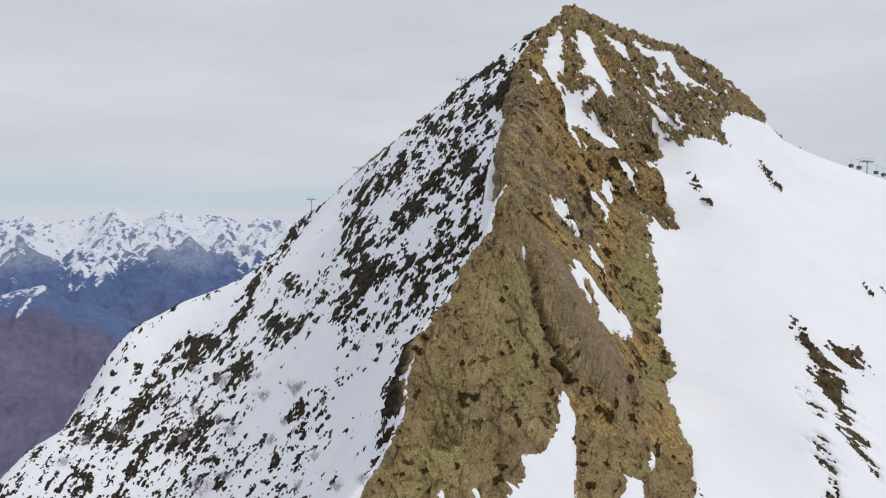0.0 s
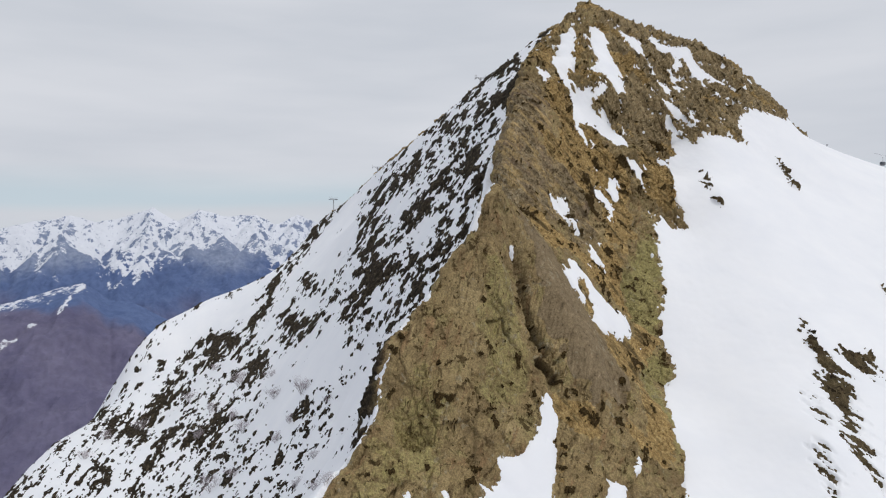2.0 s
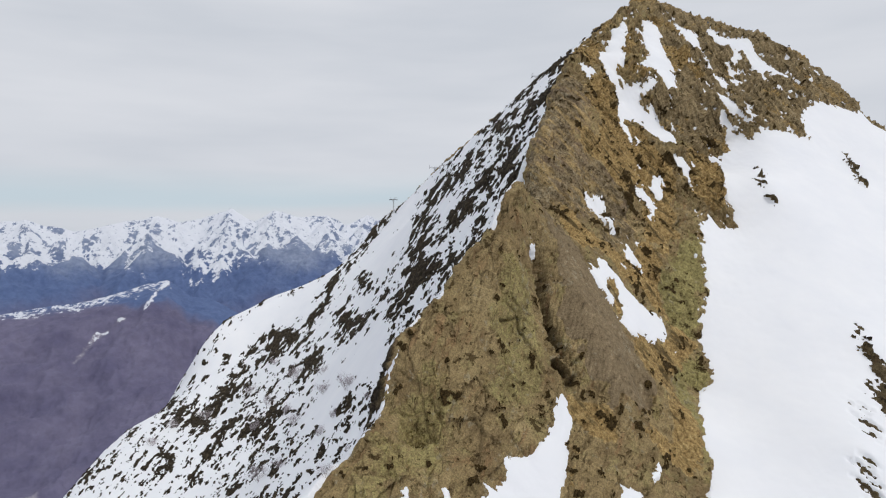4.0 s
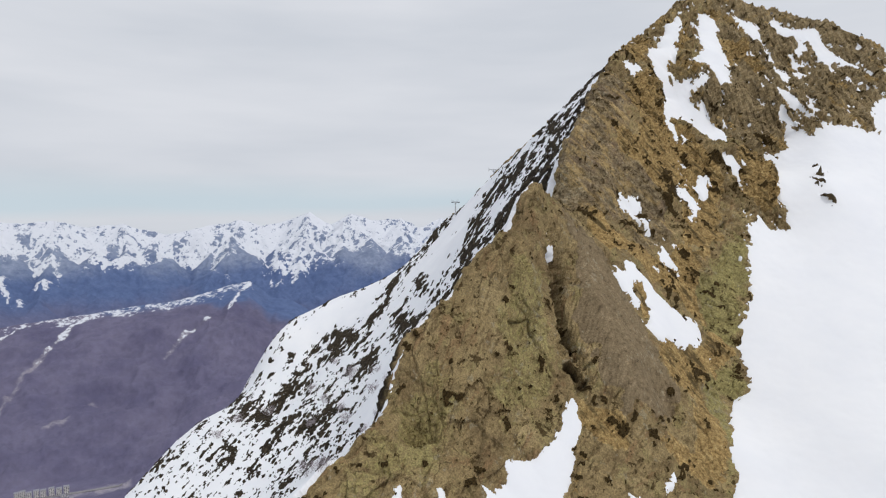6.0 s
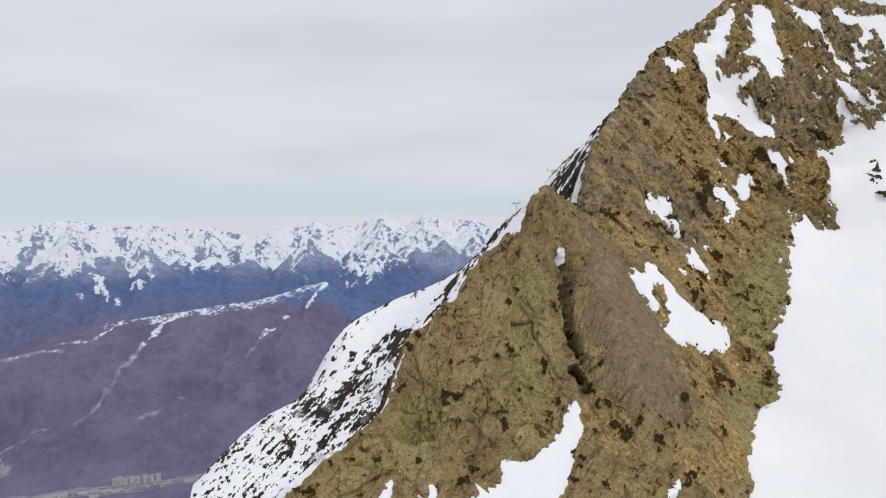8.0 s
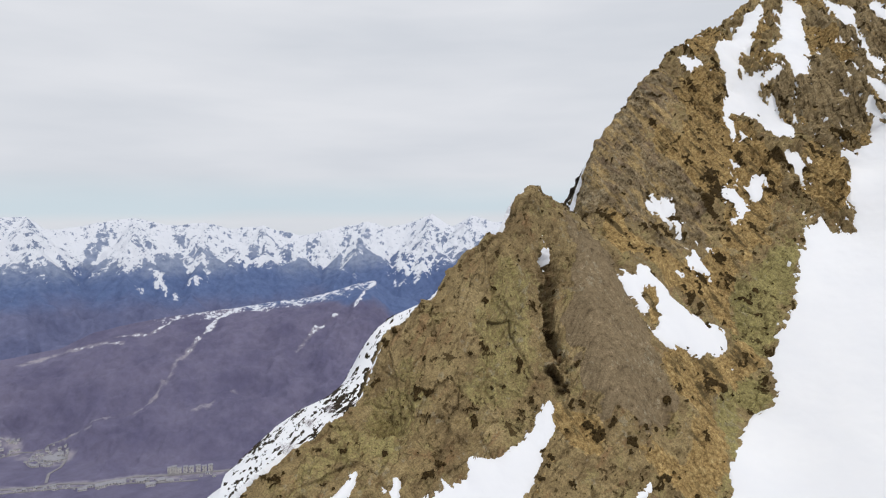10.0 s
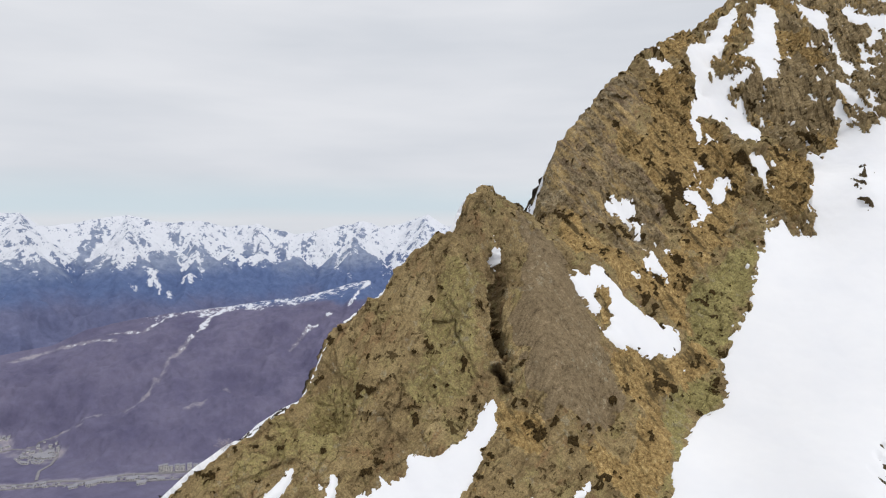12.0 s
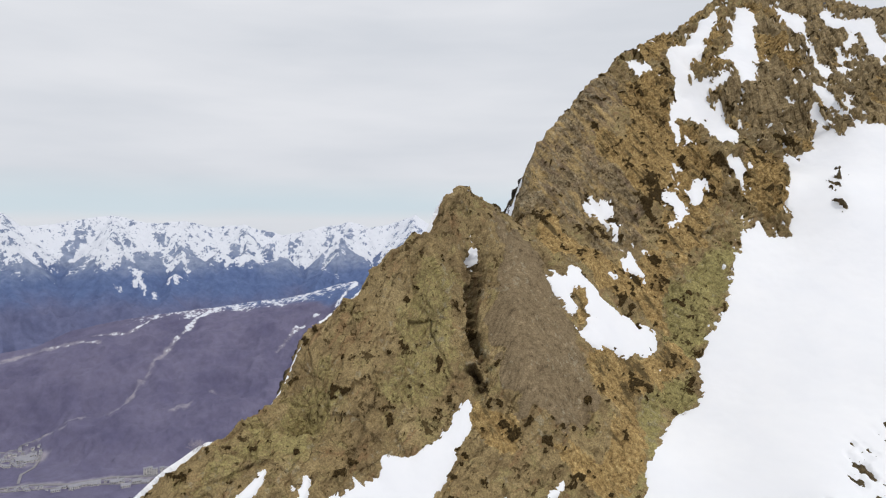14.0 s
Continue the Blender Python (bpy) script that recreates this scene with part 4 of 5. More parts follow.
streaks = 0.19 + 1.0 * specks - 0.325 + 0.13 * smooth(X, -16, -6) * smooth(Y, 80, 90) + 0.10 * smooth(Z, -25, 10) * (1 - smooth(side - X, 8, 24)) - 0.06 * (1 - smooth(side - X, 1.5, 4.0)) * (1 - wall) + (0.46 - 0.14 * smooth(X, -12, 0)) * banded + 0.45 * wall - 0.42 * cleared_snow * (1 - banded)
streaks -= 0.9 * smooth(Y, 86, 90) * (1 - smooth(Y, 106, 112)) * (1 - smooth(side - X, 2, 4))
deep = np.where(snowy > 0, 0.30 * (1 - np.exp(-snowy)), 0.85 * np.clip(snowy, -2, 0))
buried = smooth(snowy, 0.1, 1.3) * (1 - smooth(bare, -0.9, 0.2))
lift_rock = lift_rock * (1 - buried) - 0.35 * buried + 0.30 * smooth(bare, -0.4, 0.8)
deep = np.where(bare > -1.5, np.minimum(deep, 0.12 - 0.35 * np.clip(bare, -0.5, 2)), deep)
deep += (0.16 * fractal(BASE, 14, 3) + 0.04 * fractal(BASE, 1.5, 2)) * smooth(snowy, 0.5, 4)
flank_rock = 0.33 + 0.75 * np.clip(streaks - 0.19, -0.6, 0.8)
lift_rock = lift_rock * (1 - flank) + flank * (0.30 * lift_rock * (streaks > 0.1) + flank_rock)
on_flank = smooth(flank, 0.0, 0.45)
lift_snow = deep * (1 - on_flank) + on_flank * (0.32 + 0.10 * fractal(BASE, 7, 3))
lift_snow -= 2.5 * cleft
saddle = smooth(flank, 0.0, 0.3) * smooth(Y, 92, 96) * (1 - smooth(Y, 108, 114)) * (1 - smooth(side - X, 2, 4))  # snow lies in the notch behind the tower
lift_snow += 0.35 * saddle
lift_rock -= 0.8 * saddle

shown_rock, shown_snow = lift_rock > lift_snow - 0.4, (lift_snow > lift_rock - 0.2) & ((snowy > -1.2) | (flank > 0.3))
lift_snow = np.maximum(lift_snow, lift_rock - 0.5)


def sheet(name, points, keep, mat, attributes=(), parent=None, smooth_faces=True):
    """One mesh of the quads of the fan whose four corners are wanted."""
    c, r = keep.shape
    quad = np.nonzero(keep.ravel())[0]
    i, j = quad // r, quad % r
    stride = points.shape[1]
    a = i * stride + j
    faces = np.stack([a, a + 1, a + stride + 1, a + stride], 1)
    used, faces = np.unique(faces, return_inverse=True)
    faces = faces.reshape(-1, 4)
    mesh = bpy.data.meshes.new(name)
    v = points.reshape(-1, 3)[used].astype(np.float32)
    mesh.vertices.add(len(v))
    mesh.vertices.foreach_set("co", v.ravel())
    mesh.loops.add(faces.size)
    mesh.loops.foreach_set("vertex_index", faces.ravel().astype(np.int32))
    mesh.polygons.add(len(faces))
    mesh.polygons.foreach_set("loop_start", np.arange(0, faces.size, 4, dtype=np.int32))
    mesh.polygons.foreach_set("use_smooth", np.full(len(faces), smooth_faces))
    mesh.update(calc_edges=True)
    for key, values in attributes:
        layer = mesh.attributes.new(key, "FLOAT", "POINT")
        layer.data.foreach_set("value", values.ravel()[used].astype(np.float32))
    mesh.materials.append(mat)
    ob = new(name, mesh)
    ob.parent = parent
    return ob


def corners(mask):
    """Quads any of whose corners are in the mask."""
    return mask[:-1, :-1] | mask[1:, :-1] | mask[:-1, 1:] | mask[1:, 1:]


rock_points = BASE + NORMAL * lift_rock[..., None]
snow_points = BASE + NORMAL * lift_snow[..., None]
rock_quads, snow_quads = corners(shown_rock), corners(shown_snow)
rock_marks = (("grass", grass * (1 - flank)), ("gravel", gravel * (1 - flank)), ("flute", flute * (1 - flank)), ("slab", slab), ("lichen", lichen * (1 - flank) * (1 - grass)), ("heath_shade", heath_shade), ("dark_rock", np.maximum(smooth(flank, 0.45, 0.95), 0.75 * smooth(bare, -1.2, -0.2))), ("tone", 0.5 + (0.5 * big + 0.5 * mini - 0.5) * (1 - 0.55 * near)), ("fissure", np.maximum(np.maximum(fissure * (1 - slab) * (1 - 0.5 * near), 0.45 * cracks * (1 - grass)), 1.6 * cleft)))



def islands(mask):
    """The connected pieces of a mask of quads, largest first."""
    i, j = np.nonzero(mask)
    lo_i, lo_j = i.min(), j.min()
    m = mask[lo_i : i.max() + 1, lo_j : j.max() + 1]
    tag = np.where(m, np.arange(1, m.size + 1).reshape(m.shape), 0)
    for _ in range(4000):
        q = np.pad(tag, 1)
        top = np.where(m, np.max([q[1:-1, 1:-1], q[:-2, 1:-1], q[2:, 1:-1], q[1:-1, :-2], q[1:-1, 2:]], axis=0), 0)
        if (top == tag).all():
            break
        tag = top
    out = []
    for k in np.unique(tag[m]):
        full = np.zeros_like(mask)
        full[lo_i : i.max() + 1, lo_j : j.max() + 1] = tag == k
        out.append(full)
    return sorted(out, key=lambda a: -a.sum())


# every outcrop in the snowfield and every patch of snow on the rock is a thing of its own
mid = np.s_[:-1, :-1]
rubble = np.zeros_like(rock_quads)
for key, outline in OUTCROP_PLAN.items():
    mine = rock_quads & (inside(X, Y, outline)[mid] > -1.6)
    if mine.any():
        rock_quads &= ~mine
        for piece in islands(mine):
            if piece.sum() > 40:
                tagged(sheet("rock_outcrop", rock_points, piece, ROCK, rock_marks), "dark rock outcrop breaking through the snow slope", "rock outcrop", "outcrops in the snow")
            else:
                rubble |= piece
if rubble.any():
    tagged(sheet("rock_rubble", rock_points, rubble, ROCK, rock_marks), "loose dark stones showing through the snow slope", "rubble", kind="stuff")
crumbs = np.zeros_like(snow_quads)
for key, outline in SNOW_PLAN.items():
    if key in ("snowfield", "notch", "gully"):
        continue
    mine = snow_quads & (inside(X, Y, outline)[mid] > -1.3) & (inside(X, Y, SNOW_PLAN["snowfield"])[mid] < 0.2)
    if mine.any():
        snow_quads &= ~mine
        name, text = ("snow_chute", "long chute of old snow between rock ribs") if key.startswith("chute") else ("snow_patch", "ragged patch of old snow on brown rock")
        for piece in islands(mine):
            if piece.sum() > 30:
                tagged(sheet(name, snow_points, piece, SNOW), text, name.replace("_", " "), name.replace("_", " ") + "s on the face")
            else:
                crumbs |= piece
mine = snow_quads & (inside(X, Y, SNOW_PLAN["gully"])[mid] > -1.5)
snow_quads &= ~mine
tagged(sheet("snow_gully", snow_points, mine, SNOW), "smooth snow tongue filling the gully below the rock", "snow gully", kind="structure")
bits = snow_quads & (planned[mid] < -1.0) & (flank[mid] < 0.4)
snow_quads &= ~bits
crumbs |= bits
if crumbs.any():
    tagged(sheet("snow_crumbs", snow_points, crumbs, SNOW), "scattered crumbs of snow caught on rock ledges", "snow", kind="stuff")
left = flank[mid] > 0.5
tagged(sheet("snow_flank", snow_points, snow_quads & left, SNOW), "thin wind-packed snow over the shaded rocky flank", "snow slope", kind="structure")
tagged(sheet("snow_field", snow_points, snow_quads & ~left, SNOW), "broad smooth white snowfield beside the rock", "snowfield", kind="structure")
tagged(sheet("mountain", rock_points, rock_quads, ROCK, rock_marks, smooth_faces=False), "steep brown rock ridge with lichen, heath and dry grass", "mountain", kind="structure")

# ---------------------------------------------------------------- the valley and the range beyond it
# peaks along the far crest: degrees to the left of +y, height of the top
PEAKS = [(66, 10), (60.2, 40), (58.8, -44), (57, -30), (52.7, 30), (50.2, -28), (47.2, -14), (45, -58), (42.6, -33), (39.3, -112), (36.4, -60), (33.3, -16), (31.6, -58), (29.9, -38),
         (27.6, 38), (26, -60), (24, 24), (21.9, -30), (19.6, -14), (17.8, -89), (15.9, -18), (14, -76), (8, -40), (0, -30), (-12, -40), (-30, -10), (-48, -60)]
# the wooded spur: degrees to the left, distance, height
SPUR_LINE = [(70, 3200, -600), (62, 3200, -576), (58.1, 3200, -553), (55.6, 3200, -495), (52.6, 3200, -466), (49.3, 3200, -440), (45.1, 3200, -424), (38.7, 3200, -384), (35.6, 3200, -346), (34, 3200, -318), (32.7, 3200, -310),
             (31.8, 3180, -345), (30.9, 3150, -388), (29.2, 3100, -398), (26.8, 3050, -470), (20, 3000, -600), (-60, 3000, -640)]


# ski runs and clearings in the woods: width, and degrees to the left and distance along them
RUNS = [(26, [(45.35, 3171), (47.25, 3002), (49.3, 2781), (50.4, 2676), (51.2, 2600), (53.6, 2559)]), (24, [(54.6, 2555), (55.9, 2566)]),
        (26, [(56.1, 2518), (57.5, 2545), (58.85, 2553)]), (22, [(32.64, 3182), (33.6, 3062), (34.5, 2893)]), (20, [(36, 2880), (37.9, 2859), (39.6, 2710)]),
        (30, [(60.9, 3128), (58.1, 3145), (56.1, 3094), (53.9, 3019)]), (22, [(49.3, 3173), (50.3, 3121), (51.6, 3068), (54.1, 3095)]),
        (24, [(48.3, 2454), (47.4, 2470), (46.7, 2490)]), (22, [(45.1, 2571), (44.9, 2547)]),
        (44, [(62, 2663), (61, 2640), (61.2, 2600)]), (75, [(60.2, 2545), (59.4, 2510), (58.6, 2480), (57.9, 2440), (58.6, 2420)]),
        (60, [(62.3, 2262), (60, 2219), (58.4, 2208), (55.7, 2150), (52.8, 2146), (50.3, 2105), (46.5, 2090), (43, 2080)])]


def polar(turn, r):
    return -math.sin(radians(turn)) * r, math.cos(radians(turn)) * r


def far_ridges():
    """The crest of the far range, and spurs with side ribs that come down from its tops: pairs of x, y, z."""
    rng, out = random.Random(21), []
    crest_line = [(*polar(a, 4500 + 60 * math.sin(a * 1.7)), z) for a, z in PEAKS]
    out += list(zip(crest_line, crest_line[1:]))
    for (_, za), (a, z), (_, zb) in zip(PEAKS, PEAKS[1:], PEAKS[2:]):
        if z < max(za, zb):
            continue
        turn, drift, node = a, rng.uniform(-0.5, 0.5), (*polar(a, 4500 + 60 * math.sin(a * 1.7)), z)
        for k in range(1, 6):
            turn += drift + rng.uniform(-0.45, 0.45)
            r, top = 4500 - 210 * k, z - 78 * k - 7 * k * k + rng.uniform(-22, 22)
            after = (*polar(turn, r), top)
            out.append((node, after))
            for sign in (-1, 1):
                reach = rng.uniform(1.3, 2.6)
                tip = (*polar(turn + sign * reach, r - rng.uniform(60, 200)), top - rng.uniform(75, 135))
                out.append((after, tip))
                out.append((tip, (*polar(turn + sign * (reach + rng.uniform(-0.2, 0.8)), r - rng.uniform(260, 380)), tip[2] - rng.uniform(90, 150))))
            node = after
    return out


FAR_RIDGES = far_ridges()


def ridged_range(p, floor):
    """Height of the ridge that stands highest over each point, and how far it stands over the next one."""
    x, y = p[..., 0].astype(np.float32), p[..., 1].astype(np.float32)
    first, second = floor.astype(np.float32), floor.astype(np.float32) - 40
    for (ax, ay, az), (bx, by, bz) in FAR_RIDGES:
        ex, ey = bx - ax, by - ay
        t = np.clip(((x - ax) * ex + (y - ay) * ey) / (ex * ex + ey * ey), 0, 1)
        h = az + t * (bz - az) - 0.78 * np.hypot(x - ax - t * ex, y - ay - t * ey)
        second = np.maximum(second, np.minimum(first, h))
        first = np.maximum(first, h)
    return first, first - second


def valley(turn, r):
    """Height of the far country, by degrees to the left and distance."""
    p = np.stack([-np.sin(np.radians(turn)) * r, np.cos(np.radians(turn)) * r, 0 * r], -1)
    pk, sp = np.array(PEAKS[::-1], float), np.array(SPUR_LINE[::-1], float)
    top = np.interp(turn, pk[:, 0], pk[:, 1])
    sr, sz = np.interp(turn, sp[:, 0], sp[:, 1]), np.interp(turn, sp[:, 0], sp[:, 2])
    floor = -800.0
    wide = fractal(p, 900, 4, 0.5)
    # far range: falls from its crest to the back of the spur
    back = 4500.0
    t = np.maximum((back - r) / 1150, 0)
    range_z, gap = top - 150 - 400 * t ** 0.8 - 330 * np.maximum(t - 0.9, 0) + 90 * wide, 50 + 0 * r
    k = (r > 3150) & (turn > 4) & (turn < 72)
    if k.any():
        bent = p[k] + 26 * np.stack([fractal(p[k] + q, 190, 3, 0.55) for q in (11.0, 47.0, 0.0)], -1)
        range_z[k], gap[k] = ridged_range(bent, range_z[k])
    range_z = range_z + 26 * fractal(p, 150, 5, 0.55, True) * np.clip(0.35 + t * 3, 0, 1)
    # spur: towards the eye it falls to the valley floor
    u = sr - r
    spur_z = sz - np.where(u > 0, 0.385, 0.5) * np.abs(u) + (50 * wide + 52 * fractal(p * (1, 1, 1) + 70, 340, 5, 0.55, True)) * np.clip(np.abs(u) / 300, 0.12, 1) + 16 * fractal(p + 30, 120, 4, 0.6, True) * np.clip(np.abs(u) / 250, 0, 1)
    spur_z = np.maximum(spur_z, floor + 8 * wide)
    near_z = np.where(r < 1500, np.maximum(floor, -0.56 * r - 40 + 30 * wide), -2000)
    z = np.maximum(np.maximum(range_z, spur_z), near_z)
    return z, range_z, spur_z, gap, p


far_turn = np.concatenate([np.linspace(68, 8, 620), np.linspace(7.5, -292, 160)])
far_r = np.concatenate([np.linspace(520, 1850, 14), np.linspace(1880, 3300, 190), np.linspace(3305, 4560, 300), np.linspace(4600, 4850, 6)])
TT, RR = np.meshgrid(far_turn, far_r, indexing="ij")
fold = ((TT + 180) % 360) - 180
FZ, RANGE_Z, SPUR_Z, GAP, FP = valley(fold, RR)
FP[..., 2] = FZ
is_spur = smooth(SPUR_Z - RANGE_Z, -8, 8)
patches = fractal(FP * (1, 1, 0), 420, 5, 0.6)
runnel = np.exp(-(GAP / 11) ** 2) + 0.35 * np.exp(-(GAP / 35) ** 2)  # snow lies longest in the gullies
tree_line = -225 + 170 * patches - 85 * runnel * smooth(fractal(FP + 500, 330, 3), -0.25, 0.2)
far_snow = np.clip(0.5 + (FZ - tree_line) / 130, 0, 0.88)
steep_far = np.hypot(np.gradient(FZ, axis=0) / (RR * np.abs(np.gradient(np.radians(TT), axis=0))), np.gradient(FZ, axis=1) / np.gradient(RR, axis=1))
streak_axes = np.stack([fold * 78 + 0.22 * RR + 60 * patches, RR * 0.32, 0 * RR], -1)
crumbled = 0.45 * fractal(FP * (1, 1, 1.3), 110, 4, 0.6) + 0.85 * fractal(streak_axes, 30, 4, 0.72) + 0.5 * (1 - np.clip(runnel, 0, 1)) + 0.5 * (steep_far - 0.8)
far_snow -= 0.75 * smooth(crumbled, 0.16, 0.85) * (1 - 0.40 * smooth(FZ, -160, -10))
far_snow = far_snow * (1 - is_spur)
spur_r = np.interp(fold, *np.array(SPUR_LINE[::-1], float)[:, :2].T)
ragged = fractal(FP, 60, 3, 0.6) * 60
far_snow = np.maximum(far_snow, is_spur * 0.53 * smooth(RR - spur_r + 1.6 * ragged, -125 - 60 * smooth(45 - fold, 0, 6), -20) * smooth(60 - fold, 4, 14) * smooth(fold, 31.9, 32.8) * smooth(fractal(FP + 300, 130, 3, 0.6), -0.6, -0.15))
# also covers the lower range, whose lilac haze is put into this colour
hazy_beech = np.clip(is_spur * smooth(spur_r - RR + 60 * patches - 190 * smooth(39 - fold, 0, 5) + 260 * smooth(fold, 43, 48), 0, 110) + (RR < 2500) + 0.6 * (1 - is_spur) * smooth(-420 - FZ + 90 * patches + 2.5 * (fold - 45), -40, 80), 0, 1)
hazy_rock = smooth(FZ + 120 * patches, -340, -200) * (1 - is_spur)
cleared = np.zeros_like(FZ)
for width, line in RUNS:
    q = [(-math.sin(radians(a)) * r, math.cos(radians(a)) * r) for a, r in line]
    cleared = np.maximum(cleared, 1 - smooth(off_line(FP[..., 0], FP[..., 1], q) + 0.35 * ragged, width * 0.2, width * 0.6))
runs_snow = cleared * smooth(FZ, -620, -420) * is_spur
far_snow = np.maximum(far_snow, 0.75 * runs_snow)
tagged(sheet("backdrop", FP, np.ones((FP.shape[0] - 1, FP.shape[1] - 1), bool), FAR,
                         (("snow", far_snow), ("hazy_beech", hazy_beech), ("hazy_rock", hazy_rock), ("cleared", cleared))),
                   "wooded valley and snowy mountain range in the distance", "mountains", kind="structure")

# the lower slopes all round, under the eye and out to the valley
low_turn, low_r = np.radians(np.linspace(0, 360, 181)), np.concatenate([[0.02], np.linspace(12, 560, 56)])
LX, LY = np.sin(low_turn)[:, None] * low_r, np.cos(low_turn)[:, None] * low_r
away = np.degrees(np.arctan2(LX - HUB[0], LY - HUB[1]))
from_hub = np.hypot(LX - HUB[0], LY - HUB[1])
lower_slopes = smooth(low_r[None, :] + 0 * LX, 180, 500)
V = valley(((-np.degrees(low_turn)[:, None] + 0 * LX + 180) % 360) - 180, np.maximum(low_r[None, :] + 0 * LX, 1.0))[0]
LZ = (1 - lower_slopes) * np.minimum(ground(LX, LY) - 0.6, -50 - 0.1 * low_r) + lower_slopes * (V - 4)
LZ += 2.5 * fractal(np.stack([LX, LY, 0 * LX], -1), 60, 4)
covered = (np.abs(away) < 39.5) & (from_hub > 42) & (from_hub < 455)
bare_quads = ~(covered[:-1, :-1] & covered[1:, :-1] & covered[:-1, 1:] & covered[1:, 1:])
tagged(sheet("ground", np.stack([LX, LY, LZ], -1), bare_quads, SNOW), "snow-covered lower slopes falling away below the ridge", "snow slope", kind="structure")

# ---------------------------------------------------------------- small things
STEEL = plain("galvanised_steel", (0.36, 0.37, 0.39), 0.6, 0.2)
DARK = plain("dark_painted_metal", (0.14, 0.145, 0.16), 0.5)
BARK = plain("grey_birch_bark", (0.30, 0.26, 0.265), 0.9)
TWIGS = plain("bare_birch_twigs", (0.40, 0.355, 0.375), 0.9)
ASPHALT = plain("asphalt", (0.26, 0.25, 0.26), 0.9, size=20.0)
PLASTER = plain("pale_plaster", (0.62, 0.60, 0.58), 0.9, size=8.0)
ROOFING = plain("grey_roofing", (0.30, 0.30, 0.33), 0.7, size=5.0)
GLASS = plain("dark_window_glass", (0.06, 0.07, 0.09), 0.2)


def part(name, bm, mat, parent=None, label=""):
    """A bmesh as one mesh object under a thing or a part."""
    mesh = bpy.data.meshes.new(name)
    bm.normal_update()
    bm.to_mesh(mesh)
    bm.free()
    mesh.materials.append(mat)
    ob = new(name, mesh)
    ob.parent = parent
    if label:
        ob["label"] = label
    return ob


def box(bm, at, size, turn=0.0, bevel=0.0):
    m = pose(*at, 0, 0, turn) @ Matrix.Diagonal((*size, 1))
    made = bmesh.ops.create_cube(bm, size=1, matrix=m)["verts"]
    if bevel:
        bmesh.ops.bevel(bm, geom=list({e for v in made for e in v.link_edges}), offset=bevel, segments=1, affect="EDGES")


def tube(bm, a, b, ra, rb=None, sides=8):
    a, b = Vector(a), Vector(b)
    q = (b - a).to_track_quat("Z", "Y").to_matrix().to_4x4()
    m = Matrix.Translation((a + b) / 2) @ q
    bmesh.ops.create_cone(bm, cap_ends=True, segments=sides, radius1=ra, radius2=ra if rb is None else rb, depth=(b - a).length, matrix=m)


def lift_tower(tall, arm=2.6, turn=0.0):
    """A ski-lift tower: tapered pole, crossarm, a wheel battery at each end and a service ladder."""
    tower = new("lift_tower")
    bm = bmesh.new()
    tube(bm, (0, 0, -2.5), (0, 0, tall), 0.22, 0.16, 10)
    part("pole", bm, STEEL, tower)
    bm = bmesh.new()
    box(bm, (0, 0, tall + 0.12), (arm * 2, 0.18, 0.2), bevel=0.04)
    tube(bm, (-arm * 0.45, 0, tall), (0, 0, tall - 1.1), 0.09)
    tube(bm, (arm * 0.45, 0, tall), (0, 0, tall - 1.1), 0.09)
    part("crossarm", bm, STEEL, tower)
    for x in (-arm * 0.92, arm * 0.92):
        bm = bmesh.new()
        box(bm, (x, 0, tall - 0.18), (0.16, 2.6, 0.24), bevel=0.03)
        battery = part("wheel_battery", bm, DARK, tower)
        for k in range(4):
            bm = bmesh.new()
            y = -1.05 + 0.7 * k
            tube(bm, (x - 0.06, y, tall - 0.30), (x + 0.06, y, tall - 0.30), 0.24, sides=10)
            part("wheel", bm, DARK, battery)
        bm = bmesh.new()
        tube(bm, (x, -1.0, tall + 0.25), (x, -1.0, tall + 1.15), 0.05)
        tube(bm, (x, 1.0, tall + 0.25), (x, 1.0, tall + 1.15), 0.05)
        tube(bm, (x, -1.0, tall + 1.1), (x, 1.0, tall + 1.1), 0.05)
        part("railing", bm, STEEL, tower)
    bm = bmesh.new()
    for x in (-0.2, 0.2):
        tube(bm, (x, -0.42, 0), (x, -0.42, tall), 0.03, sides=5)
    for k in range(int(tall / 0.5)):
        tube(bm, (-0.2, -0.42, 0.4 + 0.5 * k), (0.2, -0.42, 0.4 + 0.5 * k), 0.02, sides=4)
    part("ladder", bm, STEEL, tower)
    tower.rotation_euler = (0, 0, radians(turn))
    return tower


def foot(x, y):
    return float(ground(np.array([x]), np.array([y]))[0])


# x, y, height of the top, half width of the arm, turn
for x, y, top, arm, turn in ((7.6, 288, 59.6, 2.3, 20), (-42.2, 309, 21.4, 2.6, 8), (-79.5, 376, 8.0, 2.6, 60), (172, 260, 20.2, 2.4, 25), (189, 268, 16.5, 2.4, 25)):
    z = foot(x, y)
    tower = tagged(lift_tower(max(top - z, 3.0), arm, turn), "grey steel ski-lift tower standing behind the snowy ridge", "lift tower", "lift towers")
    tower.location = (x, y, z)


